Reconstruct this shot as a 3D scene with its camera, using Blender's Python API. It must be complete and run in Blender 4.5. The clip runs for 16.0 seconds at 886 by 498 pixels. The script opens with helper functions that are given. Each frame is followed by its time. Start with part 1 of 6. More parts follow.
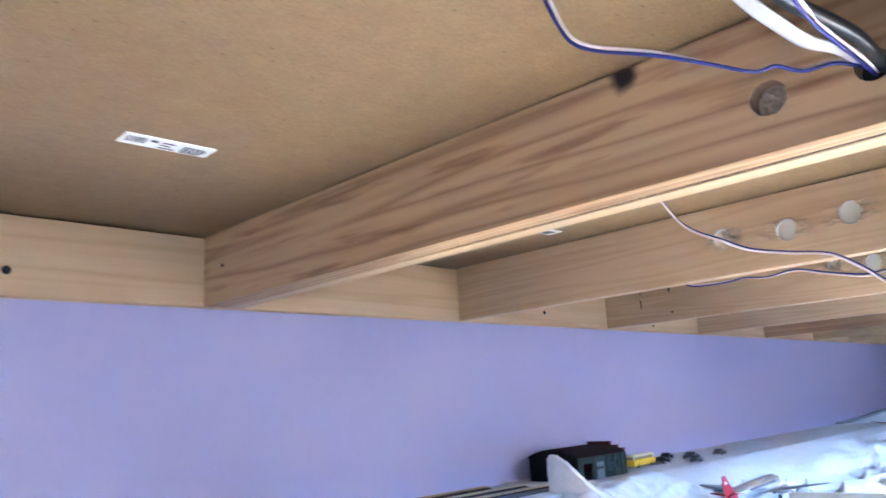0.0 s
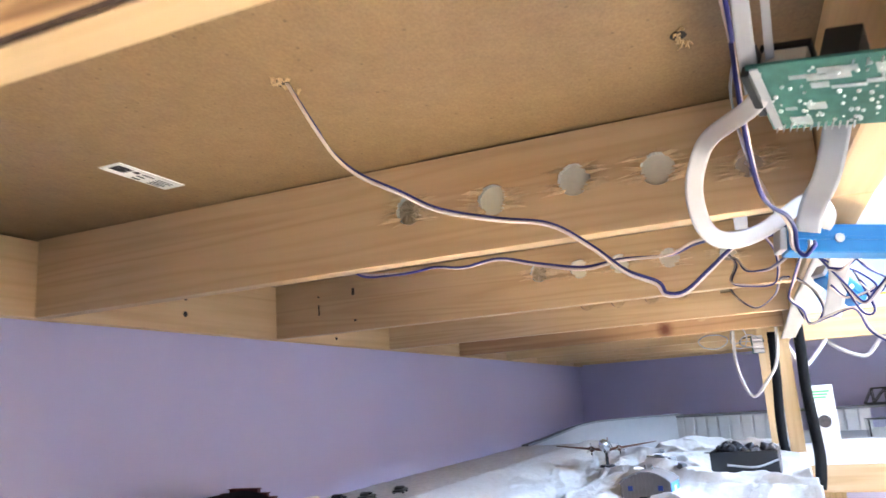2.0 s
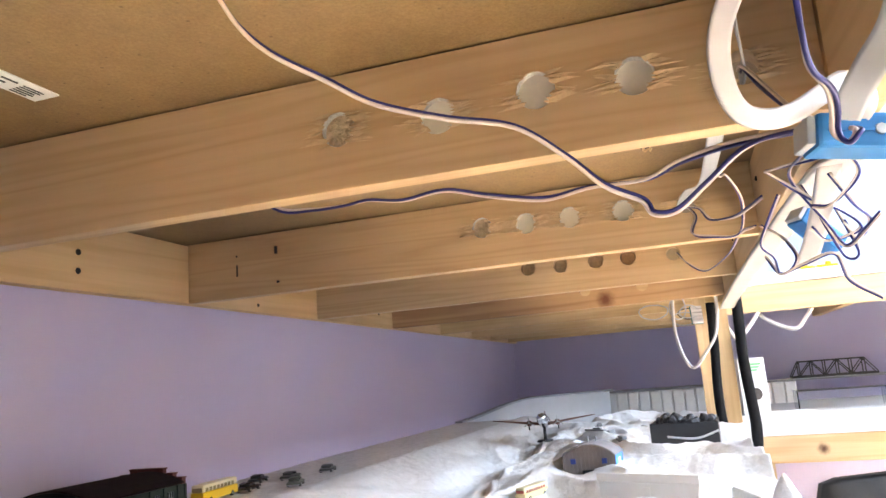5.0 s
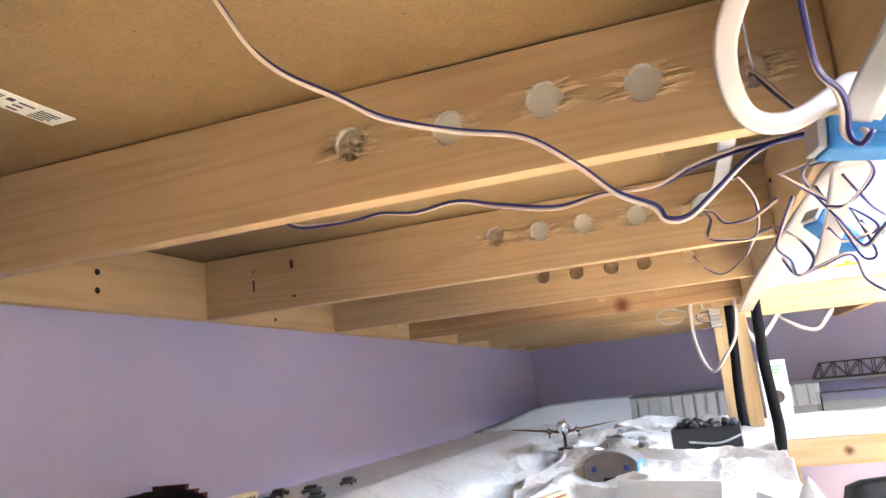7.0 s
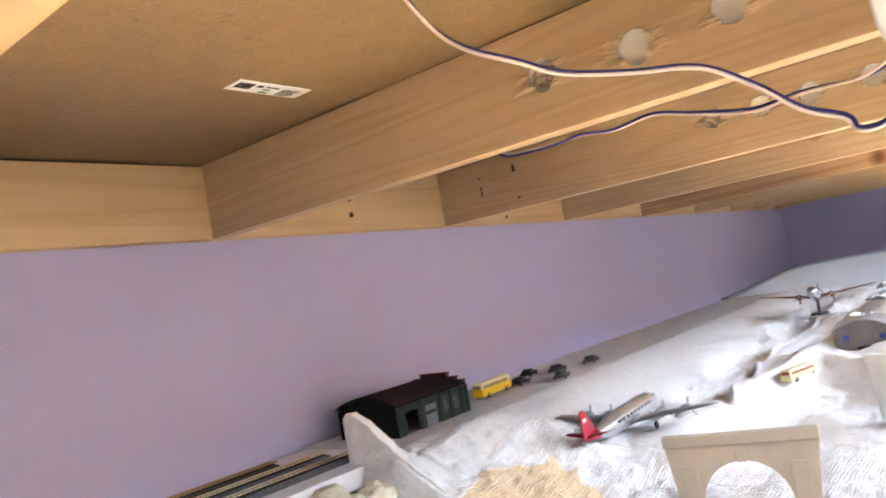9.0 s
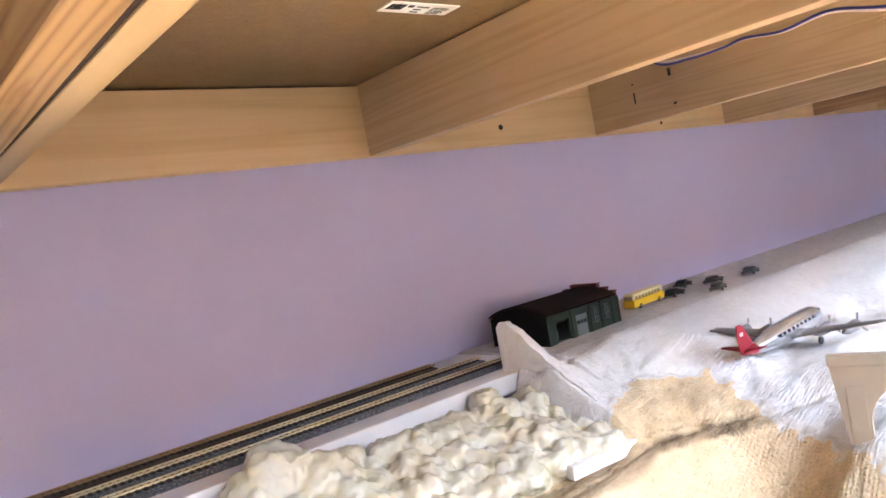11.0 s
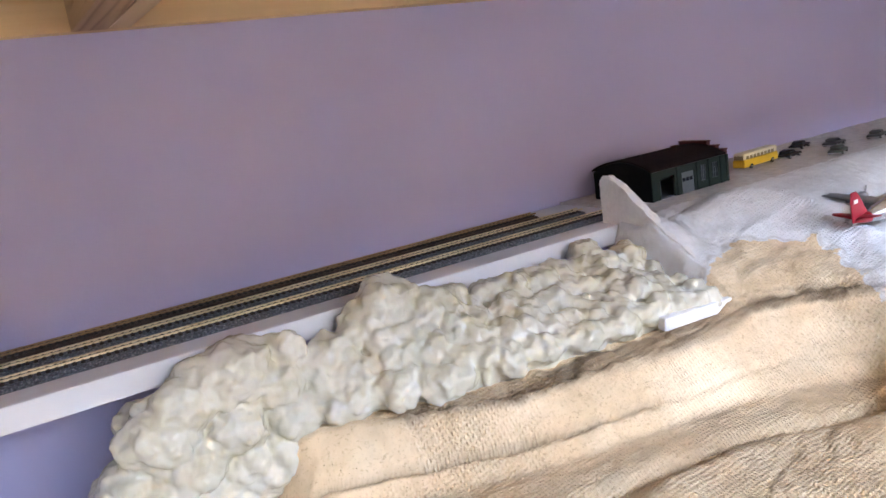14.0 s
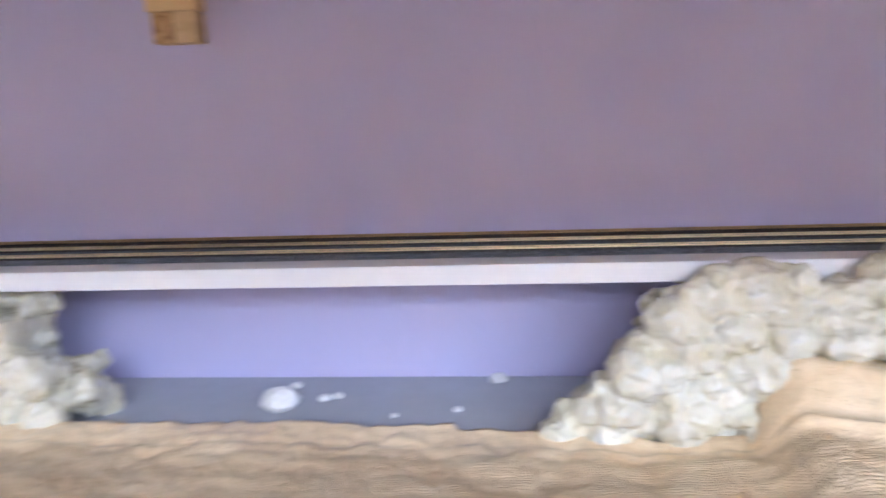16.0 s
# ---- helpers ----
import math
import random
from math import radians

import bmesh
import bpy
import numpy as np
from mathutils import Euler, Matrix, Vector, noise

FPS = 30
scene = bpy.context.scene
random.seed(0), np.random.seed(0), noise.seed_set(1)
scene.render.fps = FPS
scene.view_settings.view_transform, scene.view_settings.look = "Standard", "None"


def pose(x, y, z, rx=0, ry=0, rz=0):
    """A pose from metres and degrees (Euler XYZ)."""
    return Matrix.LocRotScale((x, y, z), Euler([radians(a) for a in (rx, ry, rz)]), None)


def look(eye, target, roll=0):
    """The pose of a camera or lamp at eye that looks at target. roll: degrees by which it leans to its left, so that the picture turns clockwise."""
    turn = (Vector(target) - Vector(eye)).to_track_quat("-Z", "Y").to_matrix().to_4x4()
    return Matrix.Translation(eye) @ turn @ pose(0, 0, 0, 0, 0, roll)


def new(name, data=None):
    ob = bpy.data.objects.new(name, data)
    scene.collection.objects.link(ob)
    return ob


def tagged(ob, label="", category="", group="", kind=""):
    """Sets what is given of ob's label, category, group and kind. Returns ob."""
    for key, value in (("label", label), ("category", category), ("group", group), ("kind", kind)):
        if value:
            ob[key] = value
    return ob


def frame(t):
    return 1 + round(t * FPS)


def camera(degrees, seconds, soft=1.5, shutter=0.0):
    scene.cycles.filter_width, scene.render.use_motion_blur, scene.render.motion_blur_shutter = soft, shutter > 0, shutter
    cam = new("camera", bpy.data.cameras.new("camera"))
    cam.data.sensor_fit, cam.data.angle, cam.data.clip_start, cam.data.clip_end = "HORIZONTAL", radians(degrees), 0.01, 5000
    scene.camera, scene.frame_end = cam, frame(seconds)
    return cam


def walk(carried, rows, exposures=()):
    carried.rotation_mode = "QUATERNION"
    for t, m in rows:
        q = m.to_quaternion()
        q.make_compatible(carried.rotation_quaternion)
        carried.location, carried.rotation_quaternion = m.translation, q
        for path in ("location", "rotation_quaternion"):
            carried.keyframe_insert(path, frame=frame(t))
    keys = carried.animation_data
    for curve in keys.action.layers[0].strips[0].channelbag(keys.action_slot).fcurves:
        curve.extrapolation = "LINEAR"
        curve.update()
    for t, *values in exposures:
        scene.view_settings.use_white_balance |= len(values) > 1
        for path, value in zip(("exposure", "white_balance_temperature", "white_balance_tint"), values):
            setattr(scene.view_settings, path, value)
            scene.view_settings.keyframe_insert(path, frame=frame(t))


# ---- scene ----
cam = camera(62.0, 16.0, shutter=0.25)
PATH = [
    (0, (-0.883, -0.843, -0.136), (0.509, 0.531, 0.279), -3.4),
    (0.5, (-0.778, -0.824, -0.131), (0.769, 0.392, 0.229), -3.6),
    (1, (-0.714, -0.813, -0.121), (0.929, 0.27, 0.236), -3.8),
    (1.5, (-0.648, -0.79, -0.114), (1.07, 0.152, 0.284), -3.6),
    (2, (-0.567, -0.725, -0.123), (1.24, 0.025, 0.29), -3.9),
    (2.5, (-0.501, -0.685, -0.127), (1.361, -0.074, 0.271), -3.8),
    (3, (-0.474, -0.678, -0.139), (1.403, -0.097, 0.236), -3.0),
    (3.2, (-0.473, -0.675, -0.15), (1.414, -0.108, 0.198), -3.2),
    (5.5, (-0.471, -0.68, -0.141), (1.405, -0.094, 0.228), -4.9),
    (6, (-0.471, -0.68, -0.141), (1.399, -0.086, 0.246), -5.2),
    (6.5, (-0.473, -0.681, -0.141), (1.394, -0.078, 0.251), -5.5),
    (7, (-0.473, -0.681, -0.141), (1.39, -0.063, 0.243), -5.8),
    (7.5, (-0.474, -0.681, -0.141), (1.379, -0.019, 0.22), -6.3),
    (8, (-0.476, -0.681, -0.14), (1.364, 0.027, 0.197), -7.0),
    (8.5, (-0.494, -0.704, -0.128), (1.272, 0.19, 0.161), -8.7),
    (9, (-0.513, -0.732, -0.111), (1.062, 0.495, 0.014), -9.9),
    (9.2, (-0.518, -0.735, -0.111), (1.006, 0.556, -0.016), -9.8),
    (11.3, (-0.526, -0.742, -0.1), (0.694, 0.84, -0.21), -10.3),
    (11.5, (-0.538, -0.748, -0.098), (0.641, 0.859, -0.268), -10.1),
    (12, (-0.538, -0.748, -0.096), (0.556, 0.905, -0.359), -9.3),
    (12.5, (-0.54, -0.75, -0.096), (0.514, 0.922, -0.404), -8.8),
    (13, (-0.541, -0.75, -0.096), (0.483, 0.932, -0.446), -8.6),
    (13.5, (-0.544, -0.752, -0.096), (0.46, 0.933, -0.489), -8.5),
    (14, (-0.543, -0.752, -0.096), (0.441, 0.938, -0.518), -8.4),
    (14.5, (-0.545, -0.753, -0.096), (0.399, 0.954, -0.541), -8.2),
    (15, (-0.544, -0.754, -0.096), (0.375, 0.963, -0.549), -8.2),
    (15.5, (-0.557, -0.763, -0.109), (0.275, 1.012, -0.504), -7.6),
    (15.6, (-0.573, -0.782, -0.123), (0.109, 1.069, -0.454), -6.1),
    (15.7, (-0.593, -0.802, -0.122), (-0.04, 1.092, -0.452), -4.3),
    (15.8, (-0.616, -0.822, -0.118), (-0.303, 1.118, -0.488), -1.7),
    (15.9, (-0.63, -0.842, -0.116), (-0.564, 1.118, -0.505), -1.4),
    (16, (-0.637, -0.864, -0.109), (-0.82, 1.087, -0.511), -2.2),
]
walk(cam, [(t, look(eye, target, roll)) for t, eye, target, roll in PATH], [(0.0, 5.86, 4700, 5), (0.5, 5.8, 5200, 5), (1.5, 5.6, 5750, 6), (2.5, 5.52, 6150, 4), (3.2, 5.52, 6500, 5), (5.5, 5.52, 6950, 7), (8.2, 5.54, 7000, 7), (8.8, 5.64, 7150, 8), (9.2, 5.68, 7200, 9), (12.0, 5.55, 6950, 14), (13.0, 5.32, 6700, 12), (14.0, 5.19, 6600, 12), (16.0, 5.28, 6450, 13)])

# ---- world and light ----
world = bpy.data.worlds.new("sky")
scene.world = world
world.use_nodes = True
_wn = world.node_tree.nodes
_sky = _wn.new("ShaderNodeTexSky")
_sky.sky_type, _sky.sun_disc = "NISHITA", False
_sky.sun_elevation, _sky.sun_rotation = radians(60), radians(177)
world.node_tree.links.new(_sky.outputs[0], _wn["Background"].inputs[0])
_wn["Background"].inputs[1].default_value = 0.05


def area_lamp(name, eye, target, w, h, watts, colour):
    data = bpy.data.lights.new(name, "AREA")
    data.shape, data.size, data.size_y, data.energy, data.color = "RECTANGLE", w, h, watts, colour
    ob = new(name, data)
    ob.matrix_world = look(eye, target)
    return ob


# Daylight of the sky through the two panes of the room's window.
area_lamp("window_daylight", (0.65, -3.28, 1.13), (0.5, 0.0, -0.30), 3.3, 0.94, 3.4, (0.70, 0.80, 1.0))
# The sun falls steeply through the same window onto the floor in front of it.
sun = new("sun", bpy.data.lights.new("sun", "SUN"))
sun.data.energy, sun.data.angle, sun.data.color = 3.4, radians(0.6), (1.0, 0.92, 0.82)
sun.matrix_world = look((0.3, -6.3, 5.95), (0.5, -2.1, -1.3))


# ---- materials ----
def nodes_of(name):
    m = bpy.data.materials.new(name)
    m.use_nodes = True
    nt = m.node_tree
    return m, nt, nt.nodes["Principled BSDF"]


def add(nt, kind, **inputs):
    n = nt.nodes.new(kind)
    for k, v in inputs.items():
        n.inputs[k.replace("_", " ")].default_value = v
    return n


def coords(nt, scale=(1, 1, 1), shift=True):
    tc = nt.nodes.new("ShaderNodeTexCoord")
    mp = nt.nodes.new("ShaderNodeMapping")
    mp.inputs["Scale"].default_value = scale
    src = tc.outputs["Object"]
    if shift:
        oi = nt.nodes.new("ShaderNodeObjectInfo")
        mul = nt.nodes.new("ShaderNodeVectorMath")
        mul.operation = "MULTIPLY_ADD"
        mul.inputs[1].default_value = (3.1, 5.3, 2.7)
        nt.links.new(oi.outputs["Random"], mul.inputs[0])
        nt.links.new(src, mul.inputs[2])
        src = mul.outputs[0]
    nt.links.new(src, mp.inputs["Vector"])
    return mp.outputs[0]


def noise_of(nt, vec, scale, detail=4.0, rough=0.55):
    n = add(nt, "ShaderNodeTexNoise", Scale=scale, Detail=detail, Roughness=rough)
    nt.links.new(vec, n.inputs["Vector"])
    return n.outputs["Fac"]


def ramp(nt, fac, stops):
    r = nt.nodes.new("ShaderNodeValToRGB")
    while len(r.color_ramp.elements) < len(stops):
        r.color_ramp.elements.new(0.5)
    for e, (p, c) in zip(r.color_ramp.elements, stops):
        e.position, e.color = p, (*c, 1)
    nt.links.new(fac, r.inputs[0])
    return r.outputs[0]


def mixc(nt, fac, a, b, mode="MIX"):
    m = nt.nodes.new("ShaderNodeMix")
    m.data_type, m.blend_type = "RGBA", mode
    for sock, v in ((m.inputs[0], fac), (m.inputs[6], a), (m.inputs[7], b)):
        if isinstance(v, (int, float)):
            sock.default_value = v
        elif isinstance(v, tuple):
            sock.default_value = (*v, 1)
        else:
            nt.links.new(v, sock)
    return m.outputs[2]


def bump(nt, bsdf, fac, strength, distance):
    b = add(nt, "ShaderNodeBump", Strength=strength, Distance=distance)
    nt.links.new(fac, b.inputs["Height"])
    prev = bsdf.inputs["Normal"].links
    if prev:
        nt.links.new(prev[0].from_socket, b.inputs["Normal"])
    nt.links.new(b.outputs[0], bsdf.inputs["Normal"])


def plain(name, colour, rough=0.5, metal=0.0, vary=0.12, scale=60.0, relief=0.0, coat=0.0, gloss=0.5):
    """A surface of one colour with fine mottling and a little uneven gloss."""
    m, nt, b = nodes_of(name)
    v = coords(nt)
    n1 = noise_of(nt, v, scale, 5)
    n2 = noise_of(nt, v, scale * 0.13, 3)
    dark = tuple(c * (1 - vary) for c in colour)
    light = tuple(min(1, c * (1 + vary)) for c in colour)
    c1 = ramp(nt, n1, [(0.3, dark), (0.7, light)])
    c2 = ramp(nt, n2, [(0.3, dark), (0.7, light)])
    nt.links.new(mixc(nt, 0.5, c1, c2), b.inputs["Base Color"])
    b.inputs["Roughness"].default_value, b.inputs["Metallic"].default_value = rough, metal
    b.inputs["Coat Weight"].default_value = coat
    b.inputs["Specular IOR Level"].default_value = gloss
    if relief:
        bump(nt, b, n1, 0.6, relief)
    return m


def wood(name, light, dark, along="Y", figure=1.0, rough=0.55, knot=None, knot_colour=(0.10, 0.035, 0.012), knot_size=0.014, rings=40.0, knot_edge=2.6, flecks=0.0):
    """Planed softwood: growth rings drawn out along the board, fine fibres and, where told, a knot."""
    m, nt, b = nodes_of(name)
    long_, wide = 0.7, 16.0
    sc = [wide, wide, wide]
    sc["XYZ".index(along)] = long_
    v = coords(nt, tuple(sc))
    warp = noise_of(nt, v, 1.0, 3, 0.5)
    ring = add(nt, "ShaderNodeMath")
    ring.operation = "MULTIPLY"
    nt.links.new(warp, ring.inputs[0])
    ring.inputs[1].default_value = rings
    sn = nt.nodes.new("ShaderNodeMath")
    sn.operation = "SINE"
    nt.links.new(ring.outputs[0], sn.inputs[0])
    hl = nt.nodes.new("ShaderNodeMapRange")
    hl.inputs["From Min"].default_value, hl.inputs["From Max"].default_value = -1.0, 1.0
    nt.links.new(sn.outputs[0], hl.inputs["Value"])
    sf = [160.0, 160.0, 160.0]
    sf["XYZ".index(along)] = 5.0
    fibre = noise_of(nt, coords(nt, tuple(sf)), 1.0, 5, 0.6)
    blot = noise_of(nt, coords(nt, (3, 3, 3)), 1.5, 2)
    mid = tuple((p + q) / 2 for p, q in zip(light, dark))
    f1 = ramp(nt, hl.outputs[0], [(0.15, light), (0.8, tuple(l + (d - l) * 0.55 * figure for l, d in zip(light, dark))), (1.0, tuple(l + (d - l) * figure for l, d in zip(light, dark)))])
    f2 = ramp(nt, fibre, [(0.3, mid), (0.62, light)])
    col = mixc(nt, 0.35, f1, f2)
    col = mixc(nt, 0.55, col, ramp(nt, blot, [(0.3, (0.80, 0.76, 0.70)), (0.7, (1, 1, 1))]), "MULTIPLY")
    if flecks:
        sk = [150.0, 150.0, 150.0]
        sk["XYZ".index(along)] = 16.0
        mark = noise_of(nt, coords(nt, tuple(sk)), 0.5, 3, 0.5)
        col = mixc(nt, flecks, col, ramp(nt, mark, [(0.30, (0.50, 0.38, 0.28)), (0.44, (1, 1, 1))]), "MULTIPLY")
    if knot:
        tc = nt.nodes.new("ShaderNodeTexCoord")
        d = nt.nodes.new("ShaderNodeVectorMath")
        d.operation = "DISTANCE"
        d.inputs[1].default_value = knot
        nt.links.new(tc.outputs["Object"], d.inputs[0])
        nz = noise_of(nt, tc.outputs["Object"], 90, 3)
        ad = nt.nodes.new("ShaderNodeMath")
        ad.operation = "MULTIPLY_ADD"
        nt.links.new(nz, ad.inputs[0])
        ad.inputs[1].default_value = 0.012
        nt.links.new(d.outputs["Value"], ad.inputs[2])
        k = knot_size
        fac = ramp(nt, ad.outputs[0], [(0.0, (1, 1, 1)), (min(0.99, k), (1, 1, 1)), (min(1, k * knot_edge), (0, 0, 0))])
        col = mixc(nt, fac, col, knot_colour)
    nt.links.new(col, b.inputs["Base Color"])
    b.inputs["Roughness"].default_value = rough
    bump(nt, b, fibre, 0.25, 0.0006)
    return m


def hardboard_mat():
    m, nt, b = nodes_of("hardboard")
    v = coords(nt, (1, 1, 1), False)
    n1 = noise_of(nt, v, 420, 4, 0.7)
    n2 = noise_of(nt, v, 45, 4, 0.6)
    n3 = noise_of(nt, v, 4, 3)
    c = ramp(nt, n1, [(0.28, (0.225, 0.140, 0.062)), (0.5, (0.285, 0.182, 0.084)), (0.74, (0.335, 0.225, 0.110))])
    c = mixc(nt, 0.6, c, ramp(nt, n2, [(0.3, (0.72, 0.70, 0.66)), (0.7, (1, 1, 1))]), "MULTIPLY")
    c = mixc(nt, 0.6, c, ramp(nt, n3, [(0.3, (0.82, 0.80, 0.77)), (0.7, (1, 1, 1))]), "MULTIPLY")
    sp = add(nt, "ShaderNodeTexVoronoi", Scale=70.0)
    nt.links.new(v, sp.inputs["Vector"])
    spots = ramp(nt, sp.outputs["Distance"], [(0.0, (0.25, 0.20, 0.15)), (0.06, (0.4, 0.35, 0.3)), (0.10, (1, 1, 1))])
    c = mixc(nt, 0.7, c, spots, "MULTIPLY")
    nt.links.new(c, b.inputs["Base Color"])
    b.inputs["Roughness"].default_value = 0.5
    bump(nt, b, n1, 0.2, 0.0003)
    return m


def wall_mat():
    m, nt, b = nodes_of("lavender_paint")
    v = coords(nt, (1, 1, 1), False)
    n1 = noise_of(nt, v, 260, 3, 0.5)
    n2 = noise_of(nt, v, 2.2, 3)
    c = ramp(nt, n2, [(0.3, (0.480, 0.448, 0.655)), (0.7, (0.508, 0.474, 0.690))])
    nt.links.new(c, b.inputs["Base Color"])
    b.inputs["Roughness"].default_value = 0.6
    bump(nt, b, n1, 0.25, 0.0008)
    return m


def terrain_mat():
    """Plaster cloth: white where bare, coated with tan paint where the 'tan' attribute says so; gauze weave in relief."""
    m, nt, b = nodes_of("plaster_cloth")
    v = coords(nt, (1, 1, 1), False)
    at = nt.nodes.new("ShaderNodeAttribute")
    at.attribute_name = "tan"
    n1 = noise_of(nt, v, 14, 4)
    n2 = noise_of(nt, v, 90, 5, 0.65)
    n3 = noise_of(nt, v, 5, 3)
    tan = ramp(nt, n1, [(0.3, (0.74, 0.55, 0.34)), (0.55, (0.82, 0.64, 0.42)), (0.75, (0.86, 0.70, 0.48))])
    tan = mixc(nt, 0.5, tan, ramp(nt, n2, [(0.3, (0.82, 0.78, 0.72)), (0.6, (1, 1, 1))]), "MULTIPLY")
    speck = noise_of(nt, v, 340, 3, 0.6)
    tan = mixc(nt, 0.7, tan, ramp(nt, speck, [(0.30, (0.68, 0.62, 0.55)), (0.44, (1, 1, 1))]), "MULTIPLY")
    pits = add(nt, "ShaderNodeTexVoronoi", Scale=120.0)
    nt.links.new(v, pits.inputs["Vector"])
    tan = mixc(nt, 0.8, tan, ramp(nt, pits.outputs["Distance"], [(0.04, (0.35, 0.28, 0.22)), (0.09, (1, 1, 1))]), "MULTIPLY")
    white = ramp(nt, n2, [(0.3, (0.75, 0.745, 0.745)), (0.6, (0.81, 0.81, 0.82))])
    white = mixc(nt, 0.5, white, ramp(nt, n3, [(0.35, (0.93, 0.92, 0.91)), (0.6, (1, 1, 1))]), "MULTIPLY")
    streak = noise_of(nt, coords(nt, (6, 45, 45), False), 1.0, 4, 0.6)
    # Brown mixed into the colour: streaky stain together with painted shade.
    sn = nt.nodes.new("ShaderNodeAttribute")
    sn.attribute_name = "stain_shade"
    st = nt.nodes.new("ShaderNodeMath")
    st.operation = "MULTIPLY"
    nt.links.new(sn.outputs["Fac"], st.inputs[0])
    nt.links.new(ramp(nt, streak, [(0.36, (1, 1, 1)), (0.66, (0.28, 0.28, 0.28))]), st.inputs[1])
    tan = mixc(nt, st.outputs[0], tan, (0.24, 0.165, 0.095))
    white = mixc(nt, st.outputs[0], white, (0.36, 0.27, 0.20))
    white = mixc(nt, ramp(nt, at.outputs["Fac"], [(0.18, (0, 0, 0)), (0.28, (1, 1, 1)), (0.36, (1, 1, 1)), (0.44, (0, 0, 0))]), white, ramp(nt, n2, [(0.35, (0.58, 0.55, 0.53)), (0.6, (0.72, 0.69, 0.67))]))
    ad = nt.nodes.new("ShaderNodeMath")
    ad.operation = "MULTIPLY_ADD"
    nt.links.new(n2, ad.inputs[0])
    ad.inputs[1].default_value = 0.9
    nt.links.new(at.outputs["Fac"], ad.inputs[2])
    mask = ramp(nt, ad.outputs[0], [(0.90, (0, 0, 0)), (0.96, (1, 1, 1))])
    nt.links.new(mixc(nt, mask, white, tan), b.inputs["Base Color"])
    sk = nt.nodes.new("ShaderNodeAttribute")
    sk.attribute_name = "skim"
    matt = ramp(nt, noise_of(nt, v, 16, 3), [(0.35, (0.45, 0.45, 0.45)), (0.55, (0.75, 0.75, 0.75))])
    nt.links.new(mixc(nt, sk.outputs["Fac"], matt, (0.30, 0.30, 0.30)), b.inputs["Roughness"])
    gap = noise_of(nt, v, 7, 2)
    weave = nt.nodes.new("ShaderNodeTexWave")
    weave.bands_direction = "X"
    weave.inputs["Scale"].default_value, weave.inputs["Distortion"].default_value = 95, 1.2
    nt.links.new(v, weave.inputs["Vector"])
    weft = nt.nodes.new("ShaderNodeTexWave")
    weft.bands_direction = "Y"
    weft.inputs["Scale"].default_value, weft.inputs["Distortion"].default_value = 88, 1.2
    nt.links.new(v, weft.inputs["Vector"])
    wv = nt.nodes.new("ShaderNodeMath")
    wv.operation = "MULTIPLY"
    nt.links.new(weave.outputs["Fac"], wv.inputs[0])
    nt.links.new(weft.outputs["Fac"], wv.inputs[1])
    w2 = nt.nodes.new("ShaderNodeMath")
    w2.operation = "MULTIPLY"
    nt.links.new(wv.outputs[0], w2.inputs[0])
    nt.links.new(mixc(nt, 1.0, ramp(nt, gap, [(0.32, (0, 0, 0)), (0.50, (1, 1, 1))]), ramp(nt, at.outputs["Fac"], [(0.0, (0, 0, 0)), (0.12, (1, 1, 1)), (0.25, (0.4, 0.4, 0.4)), (0.8, (1, 1, 1))]), "MULTIPLY"), w2.inputs[1])
    coarse = nt.nodes.new("ShaderNodeMath")
    coarse.operation = "MULTIPLY_ADD"
    coarse.inputs[1].default_value, coarse.inputs[2].default_value = -0.92, 1.0
    nt.links.new(sk.outputs["Fac"], coarse.inputs[0])
    for fac, strength, deep in ((w2.outputs[0], 0.9, 0.0013), (n2, 0.7, 0.003), (noise_of(nt, v, 300, 4, 0.75), 0.9, 0.0020)):
        mu = nt.nodes.new("ShaderNodeMath")
        mu.operation = "MULTIPLY"
        nt.links.new(fac, mu.inputs[0])
        nt.links.new(coarse.outputs[0], mu.inputs[1])
        bump(nt, b, mu.outputs[0], strength, deep)
    return m


def foam_mat():
    m, nt, b = nodes_of("spray_foam")
    v = coords(nt, (1, 1, 1), False)
    n1 = noise_of(nt, v, 30, 3)
    n2 = noise_of(nt, v, 150, 3)
    c = ramp(nt, n1, [(0.3, (0.55, 0.50, 0.36)), (0.6, (0.63, 0.595, 0.49))])
    nt.links.new(c, b.inputs["Base Color"])
    b.inputs["Roughness"].default_value = 0.24
    b.inputs["Subsurface Weight"].default_value = 0.30
    b.inputs["Subsurface Radius"].default_value = (0.006, 0.005, 0.003)
    bump(nt, b, n2, 0.35, 0.0012)
    return m


def ballast_mat():
    m, nt, b = nodes_of("grey_ballast")
    v = coords(nt, (1, 1, 1), False)
    vo = add(nt, "ShaderNodeTexVoronoi", Scale=900.0)
    nt.links.new(v, vo.inputs["Vector"])
    c = mixc(nt, 0.75, (0.085, 0.09, 0.105), vo.outputs["Color"], "MULTIPLY")
    n1 = noise_of(nt, v, 500, 3)
    c2 = ramp(nt, n1, [(0.35, (0.055, 0.062, 0.078)), (0.55, (0.14, 0.15, 0.172)), (0.70, (0.36, 0.37, 0.39))])
    nt.links.new(mixc(nt, 0.75, c, c2), b.inputs["Base Color"])
    b.inputs["Roughness"].default_value = 0.8
    bump(nt, b, vo.outputs["Distance"], 0.6, 0.0008)
    return m


def glass_mat():
    m, nt, b = nodes_of("clear_acrylic")
    b.inputs["Base Color"].default_value = (0.95, 0.97, 0.97, 1)
    b.inputs["Roughness"].default_value, b.inputs["Transmission Weight"].default_value, b.inputs["IOR"].default_value = 0.03, 1.0, 1.3
    return m


